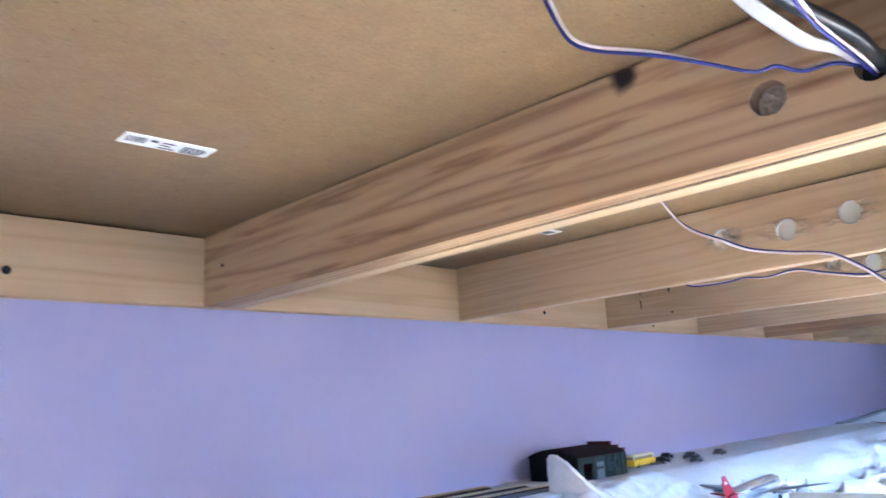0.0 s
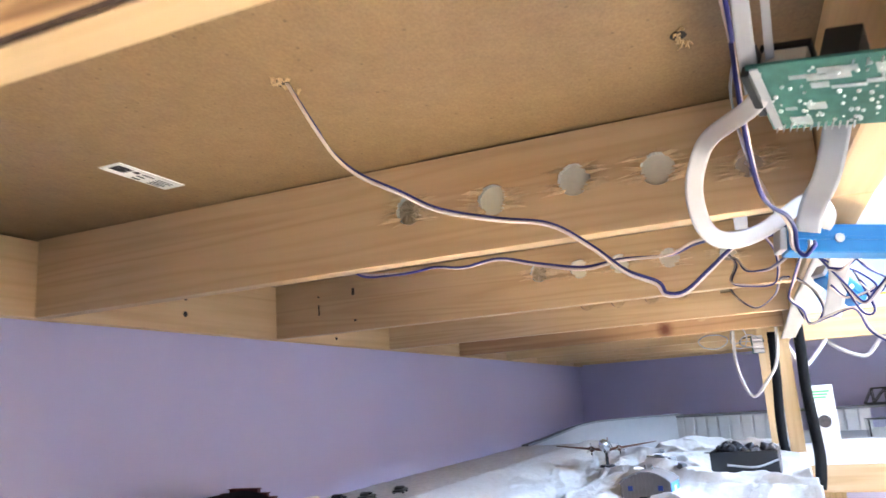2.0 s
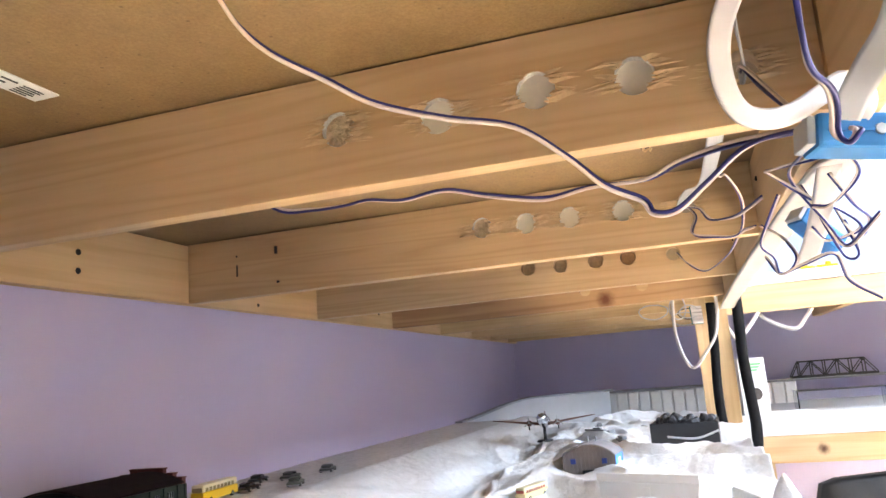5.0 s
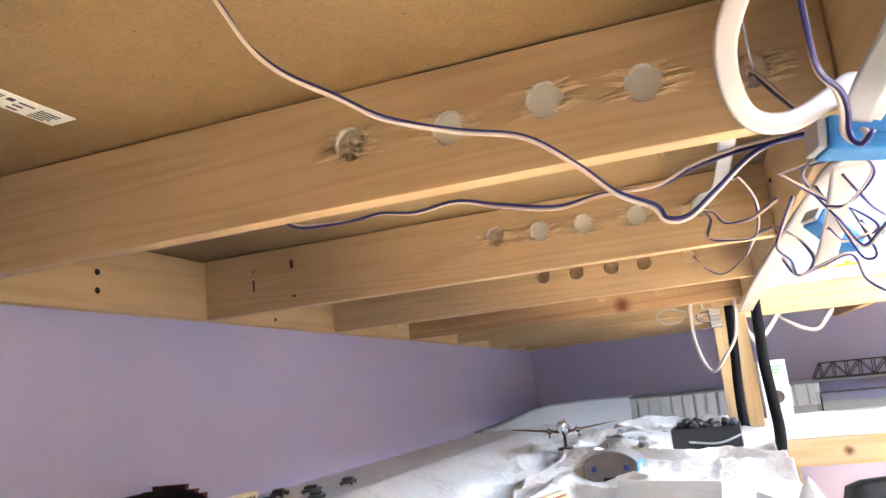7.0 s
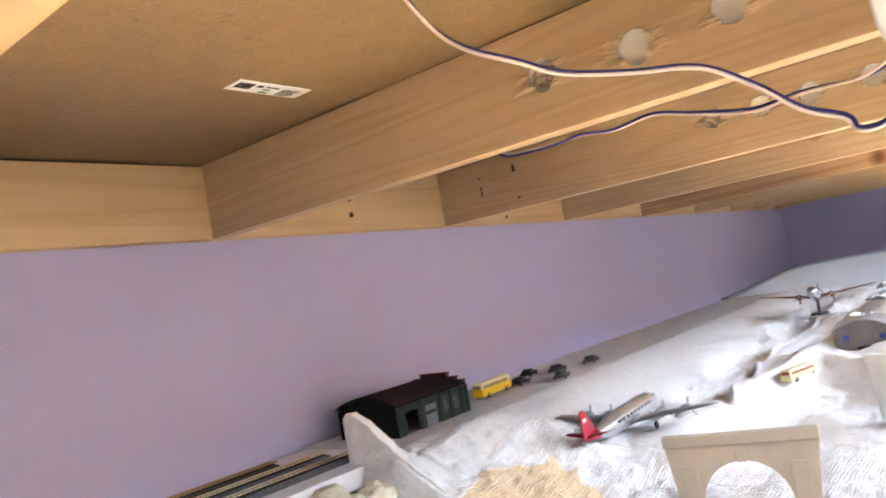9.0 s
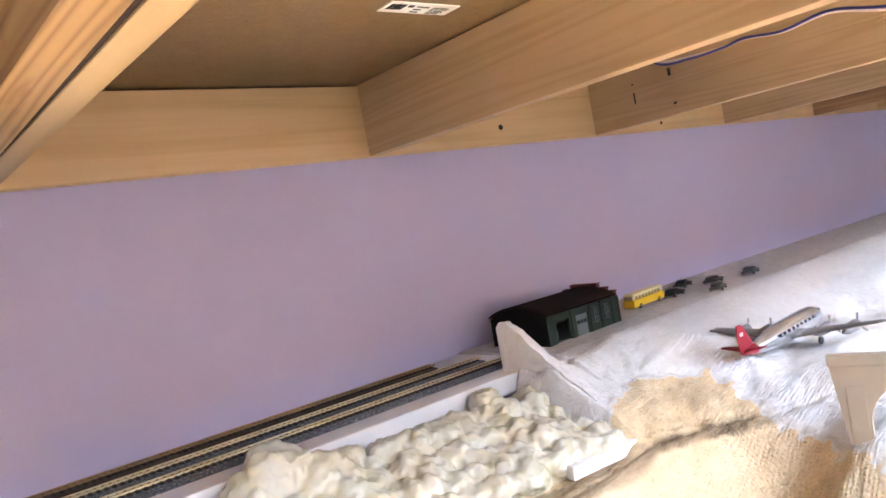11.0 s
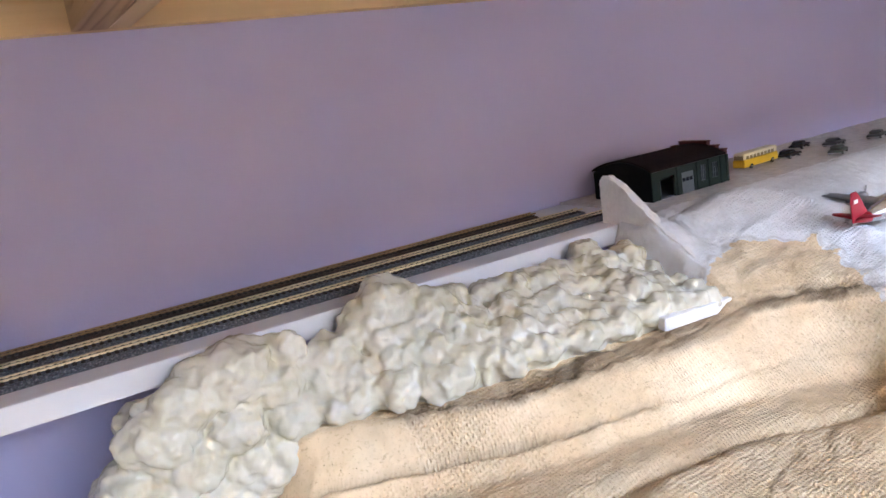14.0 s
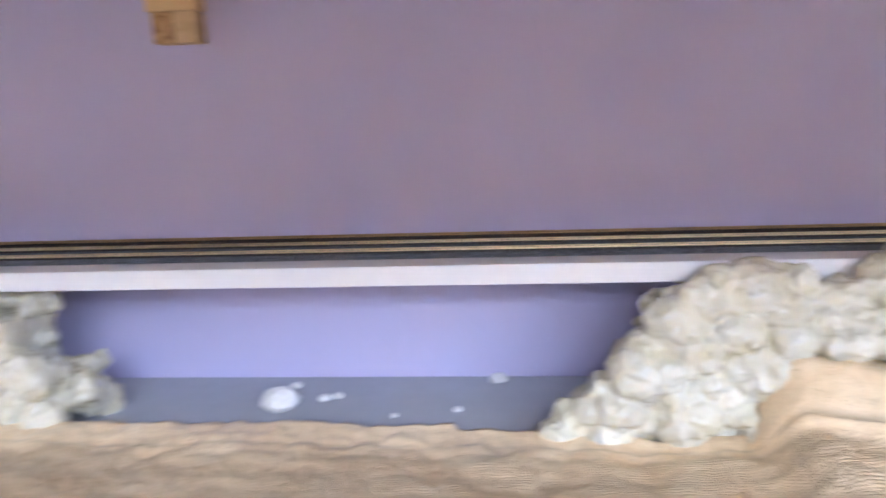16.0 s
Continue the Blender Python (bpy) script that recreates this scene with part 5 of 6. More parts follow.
def aeroplane(m, label, body_mat, wing_mat, tail_mat, L, span, engines, fat=0.058, lift=0.0):
    """Local x points to the nose, z up; the wheels stand at z = 0."""
    t = thing("model_aeroplane", m, label, "model aeroplane")
    r, zc = L * fat, L * 0.105
    bm = bmesh.new()
    prof = [(-0.5, 0.006), (-0.42, 0.26), (-0.30, 0.60), (-0.15, 0.90), (0.0, 1.0), (0.30, 1.0), (0.40, 0.92), (0.455, 0.72), (0.488, 0.42), (0.5, 0.05)]
    lathe(bm, [(a * L, b * r) for a, b in prof], 20, pose(0, 0, zc))
    body = part("fuselage", bm, body_mat, t, smooth=True)
    for s in (-1, 1):
        for k in range(9):
            bm = bmesh.new()
            x = -0.16 * L + k * L * 0.055
            box(bm, x, s * r * 0.955 - 0.0004, zc + r * 0.16, x + L * 0.022, s * r * 0.955 + 0.0004, zc + r * 0.42)
            part("cabin_window", bm, WINDOW_DARK, body)
    bm = bmesh.new()
    box(bm, 0.405 * L, -r * 0.66, zc + r * 0.36, 0.445 * L, r * 0.66, zc + r * 0.62, 0.0006)
    part("cockpit_window", bm, WINDOW_DARK, body)
    for s in (-1, 1):
        part("wing", wing((0.09 * L, s * r * 0.6, zc - r * 0.55), (0.06 * L, s * span / 2, zc + span * 0.035), L * 0.20, L * 0.065, r * 0.55, L * 0.03), wing_mat, t, smooth=True)
        part("tailplane", wing((-0.43 * L, s * r * 0.1, zc + r * 0.25), (-0.45 * L, s * span * 0.11, zc + r * 0.55), L * 0.12, L * 0.06, r * 0.22, L * 0.015), tail_mat, t, smooth=True)
        for e in engines:
            y = s * e * span / 2
            z = zc - r * 0.45 + abs(e) * span * 0.015
            bm = bmesh.new()
            lathe(bm, [(-0.13 * L, 0.001), (-0.06 * L, r * 0.40), (0.05 * L, r * 0.50), (0.075 * L, r * 0.46), (0.08 * L, r * 0.2)], 14, pose(0.14 * L, y, z))
            en = part("engine", bm, wing_mat, t, smooth=True)
            bm = bmesh.new()
            for k in range(3):
                box(bm, -0.0004, -0.0009, 0, 0.0004, 0.0009, r * 1.0, 0, pose(0.226 * L, y, z, 120 * k + 20 * e))
            cyl(bm, r * 0.16, 0.0003, r * 0.4, pose(0.224 * L, y, z, 0, 90, 0), 8)
            part("propeller", bm, STEEL, en)
    bm = bmesh.new()
    prism(bm, [(-0.36 * L, zc + r * 0.5), (-0.430 * L, zc + r * 2.1), (-0.452 * L, zc + r * 2.45), (-0.500 * L, zc + r * 2.45), (-0.512 * L, zc + r * 1.6), (-0.505 * L, zc)], r * 0.16, pose(0, -r * 0.08, 0))
    bmesh.ops.bevel(bm, geom=list(bm.edges), offset=r * 0.05, segments=1, affect="EDGES")
    fin = part("tail_fin", bm, tail_mat, t)
    if tail_mat is TAIL_RED:
        bm = bmesh.new()
        lathe(bm, [(-0.502 * L, 0.0004), (-0.42 * L, 0.28 * r), (-0.36 * L, 0.47 * r), (-0.355 * L, 0.46 * r)], 18, pose(0, 0, zc))
        part("tail_cone", bm, tail_mat, t, smooth=True)
        part("badge", boxed(-0.488 * L, -r * 0.10, zc + r * 1.5, -0.45 * L, r * 0.10, zc + r * 1.8), WHITE_CARD, fin, "small white marking bar")
    for x, y in ((0.10 * L, 0.14 * span), (0.10 * L, -0.14 * span), (0.40 * L, 0.0)):
        bm = bmesh.new()
        cyl(bm, 0.0009, 0.0009, zc - r * 0.5, pose(x, y, 0.002), 8)
        strut = part("landing_strut", bm, STEEL, t)
        bm = bmesh.new()
        cyl(bm, 0.0042, 0.0042, 0.0024, pose(x, y - 0.0012, 0.0042, -90), 14)
        part("wheel", bm, BLACK, strut)
    return t


PX, PY = 0.297, -0.324
aeroplane(pose(PX, PY, max(-0.311, ground(PX, PY)[0]), -1.8, -2.3, -0.6), "polished silver four-engined model airliner with a red tail", SILVER, WING_GREY, TAIL_RED, 0.186, 0.232, (0.30, 0.56), 0.070)
QX, QY = 1.25, -0.355
stand = thing("plane_stand", pose(QX, QY, ground(QX, QY)[0]), "small black stand under a model aeroplane", "stand")
bm = bmesh.new()
cyl(bm, 0.020, 0.017, 0.005, pose(0, 0, 0), 20)
part("foot", bm, BLACK, stand)
bm = bmesh.new()
cyl(bm, 0.004, 0.003, 0.036, pose(0, 0, 0.005), 10)
part("stem", bm, BLACK, stand)
aeroplane(pose(QX, QY, ground(QX, QY)[0] + 0.026, 0, -9, 188), "weathered twin-engined model aeroplane with brown wings on a stand", SILVER, BROWN_WING, BROWN_WING, 0.180, 0.235, (0.27,), 0.075)


# ---- tunnel portal ----
def tunnel_portal(m, mat_, label):
    """Local x across the portal, y through it, z up."""
    t = thing("tunnel_portal", m, label, "tunnel portal", "loose tunnel portals")
    W, H, R0 = 0.128, 0.100, 0.036
    zs = 0.040
    arc = [(R0 * math.cos(math.pi * i / 18), zs + R0 * math.sin(math.pi * i / 18)) for i in range(19)]
    out = [(-W * 0.40, 0), (-W * 0.49, H * 0.90), (W * 0.49, H * 0.90), (W * 0.40, 0)]
    ring = [(R0, 0)] + arc + [(-R0, 0)]
    bm = bmesh.new()
    prism(bm, out[:2] + out[2:] + ring, 0.008)
    part("front", bm, mat_, t)
    part("coping", boxed(-W / 2, -0.002, H * 0.90, W / 2, 0.010, H, 0.001), mat_, t, "plain coping along the top")
    part("keystone", boxed(-0.004, -0.0012, zs + R0 - 0.001, 0.004, 0.0, zs + R0 + 0.009, 0.0005), mat_, t)
    for s in (-1, 1):
        part("pilaster", boxed(s * W * 0.35 - 0.007, -0.0008, 0, s * W * 0.35 + 0.007, 0.0, H * 0.74, 0.0004), mat_, t)
    return t


tunnel_portal(pose(0.128, -0.511, -0.370, -4, 0, -76), PORTAL_MAT, "beige cast tunnel portal with a round arch, not yet fitted")
tunnel_portal(pose(0.425, -0.617, -0.362, -5, 0, -114), WHITE_CARD, "white cast tunnel portal standing loose on the plaster")
strip = part("grey_strip", boxed(-0.022, -0.007, 0, 0.022, 0.007, 0.004, 0.0008), CABLE_GREY, None, at=pose(0.425, -0.62, ground(0.40, -0.62)[0] + 0.0, 0, -12, 30))
tagged(strip, "grey plastic strip lying in the arch of a tunnel portal", "strip")


# ---- blue hut ----
def hut(m):
    """Local x along the ridge, y across, z up; the round roof rests on low walls."""
    t = thing("model_hut", m, "small weathered model hut with a round roof and a blue side", "model building")
    L, W, H, RISE = 0.060, 0.082, 0.026, 0.017
    arc = [(-W / 2 + W * i / 12, H + RISE * math.sin(math.pi * i / 12) ** 0.75) for i in range(13)]
    for x, mat_, lab in ((0.0, HUT_GREY, "weathered board end wall"), (L - 0.002, HUT_GREY, "")):
        bm = bmesh.new()
        pts = [(-W / 2, 0)] + arc + [(W / 2, 0)]
        a = [bm.verts.new((x, y, z)) for y, z in pts]
        b = [bm.verts.new((x + 0.002, y, z)) for y, z in pts]
        bm.faces.new(a)
        bm.faces.new(b[::-1])
        for i in range(len(a)):
            bm.faces.new((a[i], b[i], b[(i + 1) % len(a)], a[(i + 1) % len(a)]))
        part("end_wall", bm, mat_, t, lab)
    for k in range(13):
        y = -W / 2 + 0.003 + k * (W - 0.006) / 12
        z = H + RISE * math.sin(math.pi * (y + W / 2) / W) ** 0.75
        part("batten", boxed(-0.0007, y - 0.0006, 0, 0.0, y + 0.0006, z - 0.002), HUT_GREY, t)
    for y in (-W * 0.30, W * 0.30):
        part("window", boxed(-0.0014, y - 0.0040, 0.015, 0.0004, y + 0.0040, 0.023, 0.0004), HUT_NAVY, t, "dark blue window")
    part("bench_box", boxed(-0.008, -0.020, 0.0, -0.001, 0.010, 0.006, 0.001), CAR_BLACK, t, "dark box at the wall")
    for s, mm in ((-1, HUT_BLUE), (1, HUT_GREY)):
        part("side_wall", boxed(0.002, s * W / 2 - 0.001, 0, L - 0.002, s * W / 2 + 0.001, H), mm, t, "bright blue side" if s < 0 else "")
    part("side_door", boxed(0.020, -W / 2 - 0.0018, 0, 0.034, -W / 2 - 0.001, 0.021, 0.0003), WHITE_CARD, t, "pale door")
    bm = bmesh.new()
    a = [bm.verts.new((-0.004, y * 1.03, z + 0.0008)) for y, z in arc] + [bm.verts.new((-0.004, y * 1.03, z + 0.0026)) for y, z in arc[::-1]]
    b = [bm.verts.new((L + 0.004, v.co.y, v.co.z)) for v in a]
    bm.faces.new(a)
    bm.faces.new(b[::-1])
    for i in range(len(a)):
        bm.faces.new((a[i], b[i], b[(i + 1) % len(a)], a[(i + 1) % len(a)]))
    part("roof", bm, HUT_ROOF, t, "grey round roof", smooth=False)
    for y in (-0.006, 0.006):
        bm = bmesh.new()
        cyl(bm, 0.0012, 0.0012, 0.009, pose(L * 0.6, y, H + RISE), 8)
        part("stove_pipe", bm, GREY_DEBRIS, t)
    return t


hut(pose(0.778, -0.511, ground(0.80, -0.505)[0] - 0.006, 0, 0, -6) @ Matrix.Scale(1.05, 4))


# ---- the far end of the layout ----
east = thing("side_bench", pose(0, 0, 0), "pine upper side deck with a white table top", "bench")
part("fascia", boxed(2.05, -2.6, 0.0, 2.08, -0.826, 0.084, 0.002), wood("pine_far", (0.72, 0.53, 0.31), (0.52, 0.32, 0.14), "Y", 0.5), east, "pale pine front board")
part("table_top", boxed(2.045, -2.6, 0.085, 2.69, -0.826, 0.120, 0.002), FOAMBOARD, east, "white laminated table top")
part("underside", boxed(2.082, -2.6, 0.079, 2.69, -0.826, 0.0845), HARDBOARD, east, "brown hardboard underside")
for y in (-1.2, -1.6, -2.0):
    part("joist", boxed(2.081, y, 0.0, 2.69, y + 0.03, 0.0785, 0.002), PINE_X, east)
east2 = thing("side_bench", pose(0, 0, 0), "lower side deck, white foam board on a pine front", "bench")
part("foam_top", boxed(2.0, -2.6, -0.376, 2.69, -0.80, -0.312, 0.002), FOAMBOARD, east2, "thick white foam board")
part("fascia", boxed(2.0, -2.6, -0.456, 2.03, -0.80, -0.377, 0.002), wood("knotty_pine_far", (0.70, 0.50, 0.29), (0.48, 0.28, 0.12), "Y", 0.6, knot=(2.0, -1.035, -0.418), knot_size=0.010), east2, "pale pine front board with a knot")
for y in (-0.90, -2.5):
    part("leg", boxed(2.031, y, FLOOR_Z, 2.071, y + 0.04, -0.377, 0.002), PINE_Z, east2)
    part("leg", boxed(2.64, y, FLOOR_Z, 2.68, y + 0.04, -0.377, 0.002), PINE_Z, east2)
corner = thing("corner_board", pose(0, 0, 0), "white foam board filling the corner of the lower deck", "board")
part("board", boxed(2.001, -0.798, -0.456, 2.69, WALL_Y - 0.002, -0.330, 0.002), FOAMBOARD, corner)
back = thing("backdrop_board", pose(2.62, -1.7, 0.1202), "pale sky-coloured backdrop board with a city picture", "backdrop")
bb = part("board", boxed(0, -0.9, 0, 0.006, 0.874, 0.62), SKYBOARD, back)
rng = random.Random(8)
for k in range(9):
    y = 0.30 - k * 0.055
    h = rng.uniform(0.05, 0.16)
    part("printed_building", boxed(-0.0012, y - 0.05, 0.02, -0.0004 , y, 0.02 + h), rng.choice((PHOTO_BRICK, PHOTO_GREY)), bb, "printed city building")
toy = thing("yellow_toy", pose(2.10, -1.12, 0.1202), "small yellow toy on the edge of the white top", "toy")
part("body", boxed(-0.01, -0.055, 0, 0.01, 0.055, 0.012, 0.002), YELLOW, toy)
for y in (-0.028, 0.040):
    part("knob", boxed(-0.006, y - 0.008, 0.012, 0.006, y + 0.008, 0.022, 0.003), YELLOW, toy)

# White corrugated supports with a dark thin shelf along the far wall.
shelf2 = thing("wall_shelf", pose(0, 0, 0), "thin dark shelf on white corrugated board along the far wall", "shelf")
part("top_strip", boxed(2.545, -1.42, -0.2345, 2.69, -0.34, -0.228, 0.001), GREY_DEBRIS, shelf2, "thin dark top strip")


def corrugated(y0, y1, ribs):
    w = (y1 - y0) / ribs
    sheet_ = part("corrugated_board", boxed(2.566, y0, -0.3285, 2.572, y1, -0.2355), WHITE_CARD, shelf2, "white board with upright ribs")
    for k in range(ribs):
        part("rib", boxed(2.556, y0 + k * w + 0.003, -0.3285, 2.566, y0 + (k + 1) * w - 0.003, -0.236, 0.003), WHITE_CARD, sheet_)


corrugated(-0.83, -0.365, 11)
corrugated(-1.060, -0.93, 3)
# A bowed white panel in the corner.
bm = bmesh.new()
n = 24
rows = []
for i in range(n + 1):
    t = i / n
    x = 1.80 + 0.62 * t ** 0.8
    y = lerp(0.010, -0.395, t ** 1.5)
    top = lerp(-0.270, -0.222, sstep(0.0, 0.55, t))
    rows.append([bm.verts.new((x, y, -0.3295)), bm.verts.new((x, y, top)), bm.verts.new((x + 0.012, y + 0.006, top)), bm.verts.new((x + 0.012, y + 0.006, -0.3295))])
for p, q in zip(rows, rows[1:]):
    for j in range(4):
        bm.faces.new((p[j], p[(j + 1) % 4], q[(j + 1) % 4], q[j]))
bm.faces.new(rows[0])
bm.faces.new(rows[-1][::-1])
curve_panel = thing("curved_panel", pose(0, 0, 0), "bowed grey-white corner panel with a dark track on top", "panel")
part("panel", bm, PANEL_GREY, curve_panel)
bm = bmesh.new()
line = [Vector((1.76 + 0.69 * (i / 20) ** 0.8, lerp(0.005, -0.40, (i / 20) ** 1.5), lerp(-0.266, -0.218, sstep(0.0, 0.55, i / 20)))) for i in range(21)]
sweep(bm, line, [(-0.012, -0.003), (0.012, -0.003), (0.012, 0.003), (-0.012, 0.003)])
part("track_strip", bm, GREY_DEBRIS, curve_panel, "dark grey strip of track")


def truss_bridge(m, L=0.29, H=0.062, W=0.05):
    t = thing("truss_bridge", m, "black model truss bridge standing on the wall shelf", "model bridge")
    r = 0.0026
    for y in (0.0, W):
        part("bottom_chord", boxed(-L / 2, y - r, 0, L / 2, y + r, 0.008), BLACK, t)
        part("top_chord", boxed(-L * 0.36, y - r, H - 0.005, L * 0.40, y + r, H), BLACK, t)
        for k in range(6):
            x = -L * 0.36 + k * L * 0.76 / 5
            part("post", boxed(x - r * 0.7, y - r * 0.7, 0.008, x + r * 0.7, y + r * 0.7, H - 0.005), BLACK, t)
        seg = [(-L / 2, 0.006, -L * 0.36, H - 0.003), (L / 2, 0.006, L * 0.40, H - 0.003)]
        for k in range(5):
            x = -L * 0.36 + k * L * 0.76 / 5
            x2 = x + L * 0.76 / 5
            seg.append((x, 0.006, x2, H - 0.003) if k % 2 else (x, H - 0.003, x2, 0.006))
        for x0, z0, x1, z1 in seg:
            bm = bmesh.new()
            sweep(bm, [Vector((x0, y, z0)), Vector((x1, y, z1))], circle(r * 0.75, 6), up=(0, 1, 0))
            part("brace", bm, BLACK, t)
    part("deck", boxed(-L / 2, 0.003, 0.001, L / 2, W - 0.003, 0.004), BLACK, t)
    return t


truss_bridge(pose(2.64, -1.197, -0.2278, 0, 0, 90))
card = thing("white_box", pose(2.04, -0.872, -0.312, 0, 0, 4), "white box with green print and a dark round mark", "box")
part("carton", boxed(-0.012, -0.039, 0, 0.05, 0.039, 0.172, 0.001), WHITE_CARD, card)
for k in range(3):
    part("print", boxed(-0.0132, -0.028 + 0.006 * k, 0.150 - 0.009 * k, -0.0122, 0.031 - 0.003 * k, 0.155 - 0.009 * k), GREEN_INK, card, "green print bars")
bm = bmesh.new()
cyl(bm, 0.019, 0.019, 0.002, pose(-0.0142, -0.002, 0.062, 0, 90, 0), 24)
part("round_mark", bm, DISC_BROWN, card, "dark brown round mark")
acr = thing("clear_box", pose(2.16, -1.13, -0.312), "clear acrylic display box", "box")
for x0, y0, x1, y1 in ((-0.05, -0.13, -0.046, 0.13), (0.046, -0.13, 0.05, 0.13), (-0.046, -0.13, 0.046, -0.126), (-0.046, 0.126, 0.046, 0.13)):
    part("side_panel", boxed(x0, y0, 0.001, x1, y1, 0.055), CLEAR, acr)
part("rim", boxed(-0.052, -0.132, 0.055, 0.052, 0.132, 0.058, 0.001), CLEAR, acr)
paper = thing("paper_stack", pose(2.07, -0.97, -0.312, 0, 0, 5), "loose white papers and strips lying on the foam", "papers")
for k in range(3):
    part("sheet", boxed(-0.03, -0.075 + 0.01 * k, 0.0015 * k, 0.03, 0.06, 0.0012 + 0.0015 * k), WHITE_CARD, paper)
# Black tray of dark lumps.
tray = thing("black_tray", pose(1.22, -0.663, -0.313, 0, 0, -3) @ Matrix.Scale(1.13, 4), "black plastic tray heaped with dark lumps", "tray")
bm = bmesh.new()
for x0, y0, x1, y1 in ((-0.05, -0.060, -0.046, 0.060), (0.046, -0.060, 0.05, 0.060), (-0.046, -0.060, 0.046, -0.056), (-0.046, 0.056, 0.046, 0.060)):
    box(bm, x0, y0, 0, x1, y1, 0.046, 0.001)
box(bm, -0.046, -0.056, 0, 0.046, 0.056, 0.004)
part("tray_body", bm, BLACK, tray)
bm = bmesh.new()
sweep(bm, smooth_line([(-0.0525, -0.06, 0.030), (-0.056, -0.02, 0.018), (-0.0525, 0.03, 0.022)]), circle(0.0022, 6))
part("handle", bm, CABLE_GREY, tray, "grey handle strip")
rng = random.Random(21)
bm = bmesh.new()
for _ in range(46):
    blob(bm, (rng.uniform(-0.042, 0.042), rng.uniform(-0.050, 0.050), rng.uniform(0.036, 0.052)), rng.uniform(0.005, 0.011), rng)
box(bm, -0.045, -0.055, 0.0041, 0.045, 0.055, 0.038)
tagged(part("coal_heap", bm, COAL, tray, "dark glossy lumps"), kind="stuff")
for x, y, s, a in ((1.18, -0.53, 0.05, 20), (1.30, -0.50, 0.04, -15), (1.42, -0.46, 0.06, 8), (1.25, -0.47, 0.03, 50), (1.5, -0.56, 0.05, 12)):
    bm = bmesh.new()
    box(bm, -s, -s * 0.16, 0, s, s * 0.16, s * 0.13, s * 0.03)
    box(bm, -s * 0.6, -s * 0.1, s * 0.13, s * 0.2, s * 0.1, s * 0.25, s * 0.03)
    ob = part("scrap", bm, GREY_DEBRIS, None, at=pose(x, y, ground(x, y)[0] - 0.001, 0, 0, a))
    tagged(ob, "grey plastic scrap lying on the plaster", "scrap", "scraps at the far end")
# Loose white foam blocks at the front edge.
for x, y, sx, sy, h, a in ((0.62, -0.750, 0.034, 0.022, 0.030, 30), (0.415, -0.758, 0.030, 0.020, 0.026, -20)):
    bm = bmesh.new()
    box(bm, -sx, -sy, -0.02, sx, sy, h, 0.006)
    for v in bm.verts:
        v.co += Vector((0.006 * noise.noise(v.co * 40), 0.006 * noise.noise(v.co * 40 + Vector((5, 0, 0))), 0.008 * noise.noise(v.co * 30 + Vector((0, 7, 0)))))
    ob = part("foam_block", bm, FOAMRAW, None, at=pose(x, y, ground(x, y)[0], 4, -6, a))
    tagged(ob, "broken white foam block at the edge of the deck", "foam block", "foam blocks at the edge")

# Posts between the decks, and a black ribbed hose.
for x, y, w, z0 in ((1.46, -0.775, 0.034, -0.453), (1.64, -0.735, 0.026, -0.456)):
    z1 = -0.0005 if y < -0.77 else 0.0882
    ob = thing("support_post", pose(x, y, z0), "slim pale pine post between the decks", "post", "posts between the decks")
    part("post", boxed(-w / 2, -0.017, 0, w / 2, 0.017, z1 - z0, 0.002), PINE_Z, ob)


def hose(points, r, label):
    t = thing("ribbed_hose", pose(0, 0, 0), label, "hose", "hoses at the post")
    line = smooth_line(points, 14)
    bm = bmesh.new()
    rows = []
    for i, p in enumerate(line):
        d = (line[min(i + 1, len(line) - 1)] - line[max(i - 1, 0)]).normalized()
        s = d.cross(Vector((1, 0.2, 0))).normalized()
        n = s.cross(d)
        rr = r * (1.0 if i % 2 else 0.965)
        rows.append([bm.verts.new(p + (s * math.cos(a) + n * math.sin(a)) * rr) for a in [2 * math.pi * k / 12 for k in range(12)]])
    for p, q in zip(rows, rows[1:]):
        for j in range(12):
            bm.faces.new((p[j], p[(j + 1) % 12], q[(j + 1) % 12], q[j]))
    bm.faces.new(rows[0])
    bm.faces.new(rows[-1][::-1])
    part("tube", bm, SHED_BLACK, t, smooth=True)
    return t


hose([(1.44, -0.816, 0.03), (1.44, -0.815, -0.05), (1.43, -0.812, -0.14), (1.42, -0.815, -0.22), (1.40, -0.817, -0.29), (1.38, -0.812, -0.335), (1.37, -0.806, -0.365)], 0.013, "black ribbed cable hose hanging from the upper deck")
hose([(1.42, -0.755, -0.002), (1.42, -0.752, -0.10), (1.40, -0.745, -0.20), (1.39, -0.745, -0.27), (1.37, -0.755, -0.335)], 0.011, "black cable hose beside the pine post")

# Office chair beyond the layout.
chair = thing("office_chair", pose(1.66, -1.15, FLOOR_Z, 0, 0, -60), "black fabric office chair", "chair")
bm = bmesh.new()
box(bm, -0.23, -0.05, 0.50, 0.23, 0.02, 0.86, 0.05)
for v in bm.verts:
    v.co.y += 0.5 * v.co.x ** 2
part("backrest", bm, BLACK_CLOTH, chair, smooth=True)
part("seat", boxed(-0.24, 0.0, 0.42, 0.24, 0.46, 0.50, 0.035), BLACK_CLOTH, chair, smooth=True)
bm = bmesh.new()
cyl(bm, 0.03, 0.03, 0.34, pose(0, 0.22, 0.08), 16)
part("column", bm, BLACK, chair)
